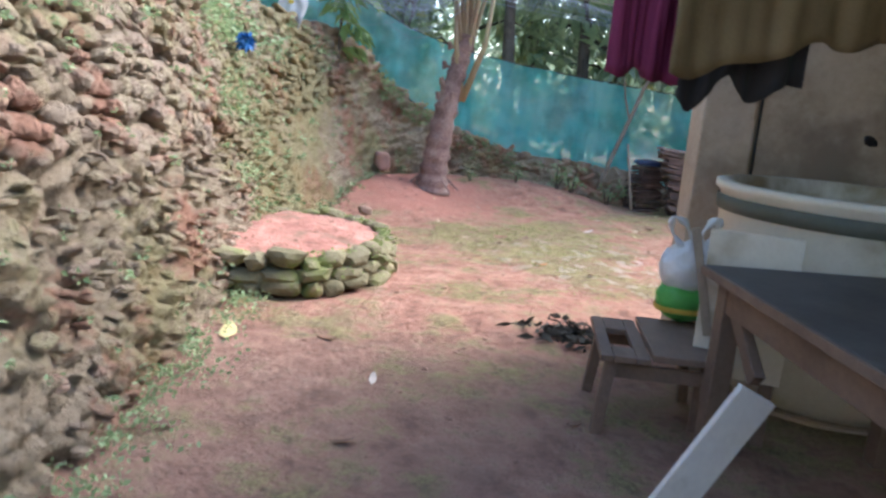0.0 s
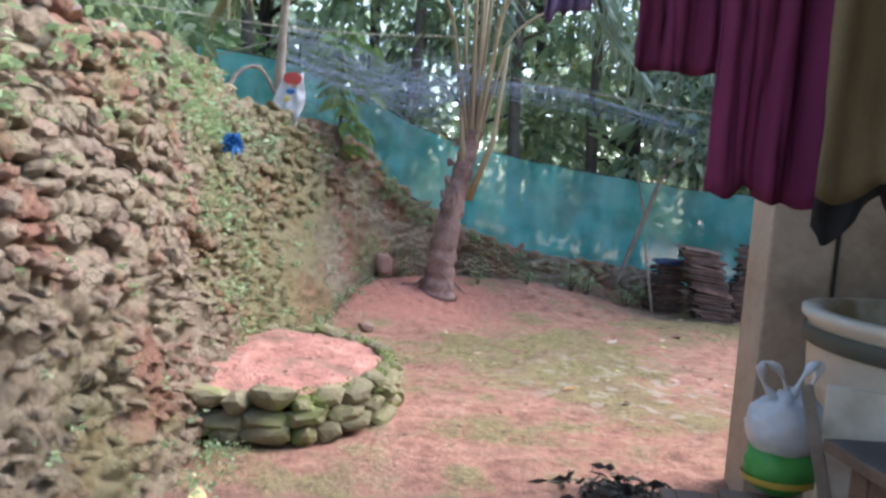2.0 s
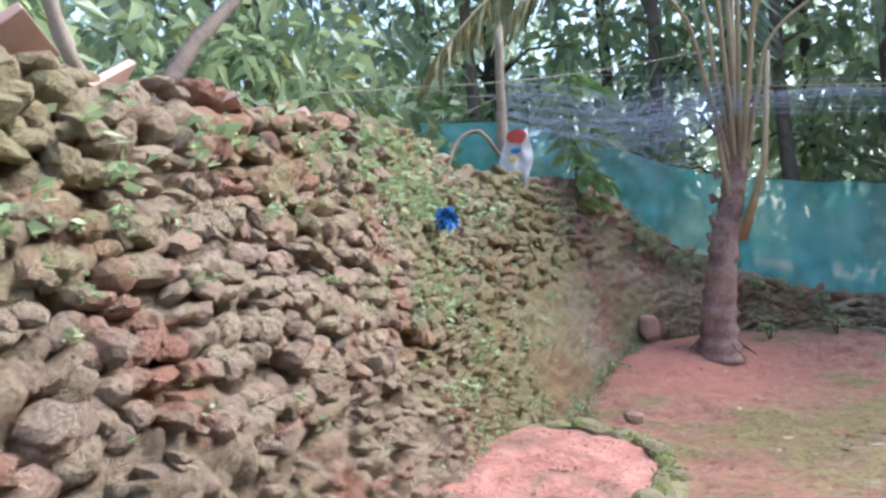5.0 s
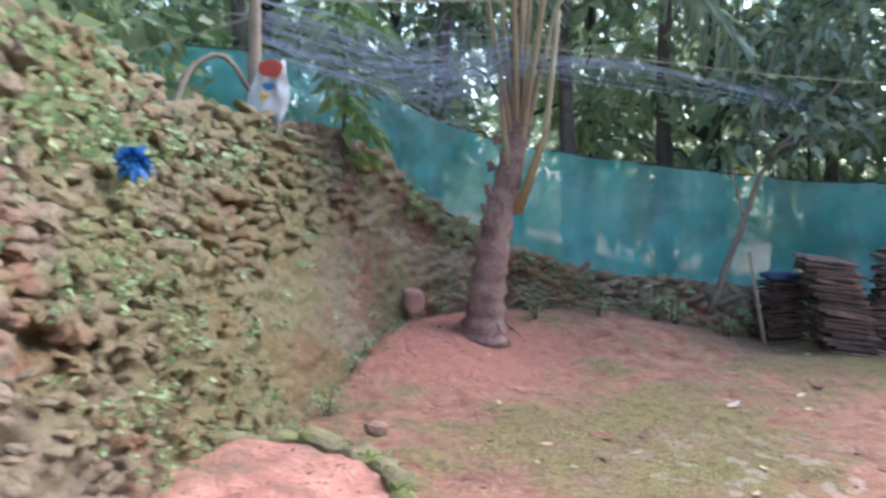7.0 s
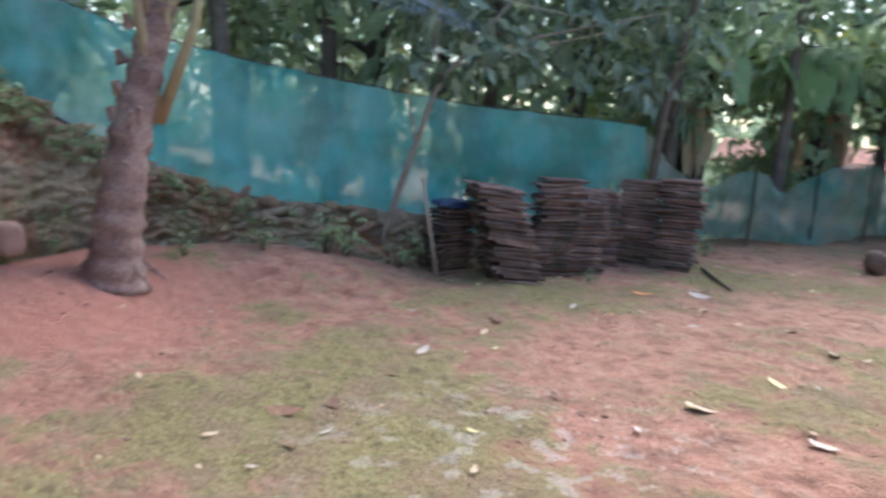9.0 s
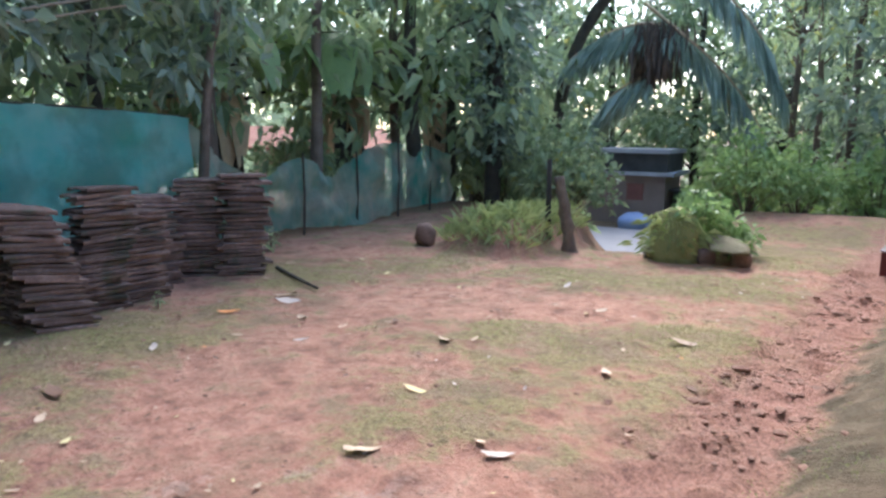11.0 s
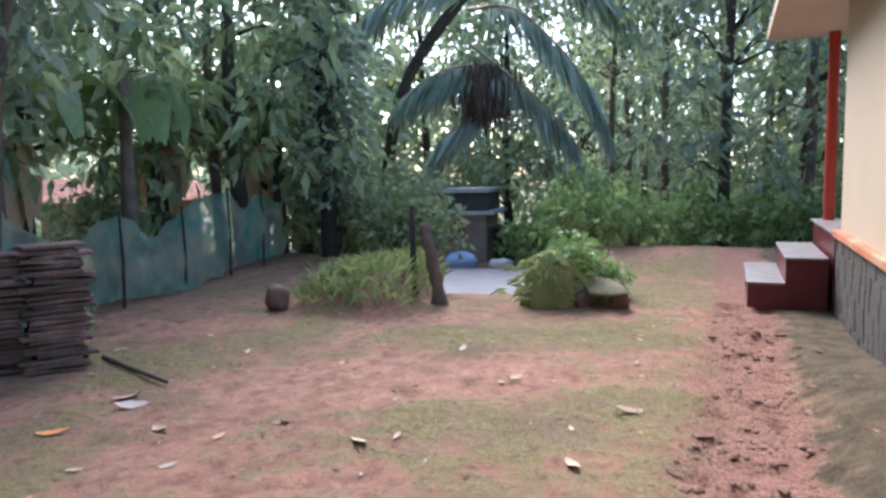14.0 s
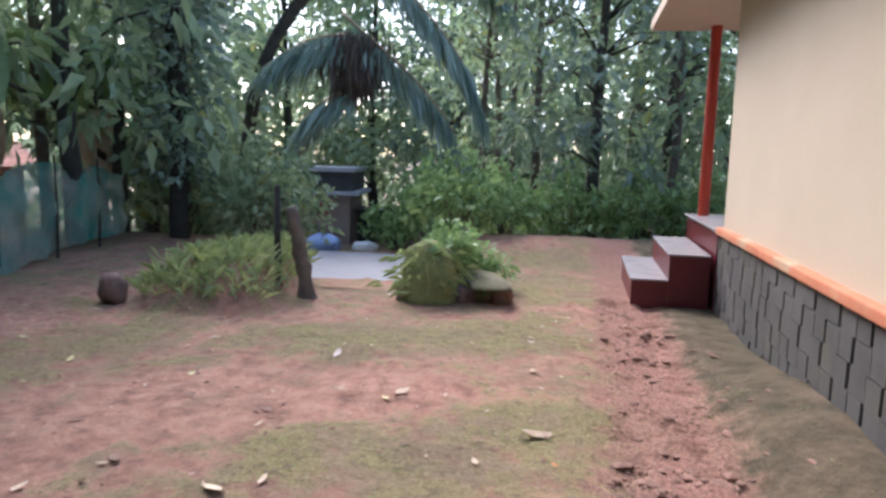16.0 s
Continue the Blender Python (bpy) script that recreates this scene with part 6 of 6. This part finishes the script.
for k in range(190):
    y = rb.uniform(0.6, 3.0) if k < 120 else rb.uniform(4.9, 7.4)
    x = float(np.interp(y, foot[:, 1], foot[:, 0])) + abs(rb.normal()) * (0.1 if k < 120 else 0.06)
    for j in range(int(rb.integers(5, 13))):
        c.append((x + rb.normal() * 0.03, y + rb.normal() * 0.03, land(x, y) + 0.01 + 0.05 * rb.random()))
        d.append((0.4 + rb.normal() * 0.7, rb.normal() * 0.7, 0.8))
        L.append(rb.uniform(0.015, 0.04))
for k in range(3400):
    i = int(rb.integers(int(NW * 0.12), int(NW * 0.86)))
    h = rb.random() ** (0.45 if rb.random() < 0.5 else 1.6)
    p = wall_point(i, h)
    y = foot[i, 1]
    ferny = 3.7 < y + 0.25 * noise.noise((0, y, h * 4)) < 4.9
    chance = 0.16 + 0.5 * (h > 0.75) + 0.2 * (y < 1.8 and h < 0.3) + 0.42 * ferny + 0.3 * (4.9 < y < 7.5 and h < 0.6)
    if rb.random() > chance * (0.6 + 1.2 * noise.noise((p[0] * 3, p[1] * 3, p[2] * 3))):
        continue
    out = foot[i, :2] - head[i, :2]
    out = out / np.linalg.norm(out)
    q = np.array([p[0] + out[0] * 0.04, p[1] + out[1] * 0.04, p[2]])
    size = rb.uniform(0.5, 1.3) * (1.15 if h > 0.8 else 0.65 if y < 2 else 0.9)
    for j in range(int(rb.integers(5, 13))):
        c.append(q + rb.normal(scale=0.02 * size, size=3))
        d.append((out[0] + rb.normal() * 0.7, out[1] + rb.normal() * 0.7, 0.5 + rb.normal() * 0.5))
        L.append(rb.uniform(0.018, 0.05) * size)
tagged(new("wall_weeds", leaf_mesh("wall_weeds", c, d, L, 0.55, M_WEED, rb, 0.2)), "small pale weeds sprouting from the rubble wall", "weeds", kind="stuff")

# ---- single stones of the retaining wall ----
def wall_rubble():
    """Places of the rubble stones in rough courses over the upper face: x, y, z, sizes, turn, tilt."""
    out = []
    z = 0.06
    while z < 2.2:
        tall = rng.uniform(0.055, 0.09)
        i = int(NW * 0.17)
        while i < NW - 8:
            y = foot[i, 1]
            back = y > 5.6
            wide = rng.uniform(0.055, 0.13) * (1.6 if back else 1.0)
            step = max(2, int(wide / 0.0225))
            m = min(NW - 2, i + step // 2)
            h = (z + rng.normal() * 0.03) / head[m, 2]
            low = 0.95 + 0.35 * noise.noise((0, y * 1.5, 3)) if not back else (0.62 * head[m, 2] - 0.15 + 0.25 * noise.noise((y * 1.3, 0, 7)) if y < 7.7 else head[m, 2] - 0.2)
            if h < 1.03 and z > low and rng.random() < 0.93:
                p = wall_point(m, h)
                t = math.degrees(math.atan2(foot[m + 1, 1] - foot[m - 1, 1], foot[m + 1, 0] - foot[m - 1, 0]))
                inward = (head[m, :2] - foot[m, :2]) / np.linalg.norm(head[m, :2] - foot[m, :2])
                p = p + np.array([inward[0], inward[1], 0]) * rng.uniform(0.0, 0.05)
                out.append((p, wide * rng.uniform(1.0, 1.35), rng.uniform(0.1, 0.16), tall * rng.uniform(0.9, 1.5), t))
            elif h < 1.0 and not back and rng.random() < 0.4:
                p = wall_point(m, h)
                out.append((p, rng.uniform(0.03, 0.08), rng.uniform(0.07, 0.1), rng.uniform(0.025, 0.055), 90 + rng.normal() * 12))
            i += step
        z += tall * 0.93
    return out


rubble = wall_rubble()
near = [q for q in rubble if 1.2 < q[0][1] < 4.0 and q[1] > 0.08 and q[0][2] > 0.9][:300]
chosen = {id(q) for q in near}
for p, sx, sy, sz, t in near:
    stone(retaining_wall, p[0], p[1], p[2], sx, sy, sz, t, M_WALL, "stone", 18)
pieces = []
for q in rubble:
    if id(q) in chosen:
        continue
    p, sx, sy, sz, t = q
    me = STONES[int(rng.integers(len(STONES)))]
    m4 = pose(p[0], p[1], p[2], rng.normal() * 18, rng.normal() * 16, t) @ Matrix.Diagonal((sx, sy, sz, 1))
    pieces.append(([m4 @ v.co for v in me.vertices], [tuple(f.vertices) for f in me.polygons]))
rest = part("rubble", mesh_of("rubble", *merged(*pieces), M_WALL), None, retaining_wall)
rest["kind"] = "stuff"
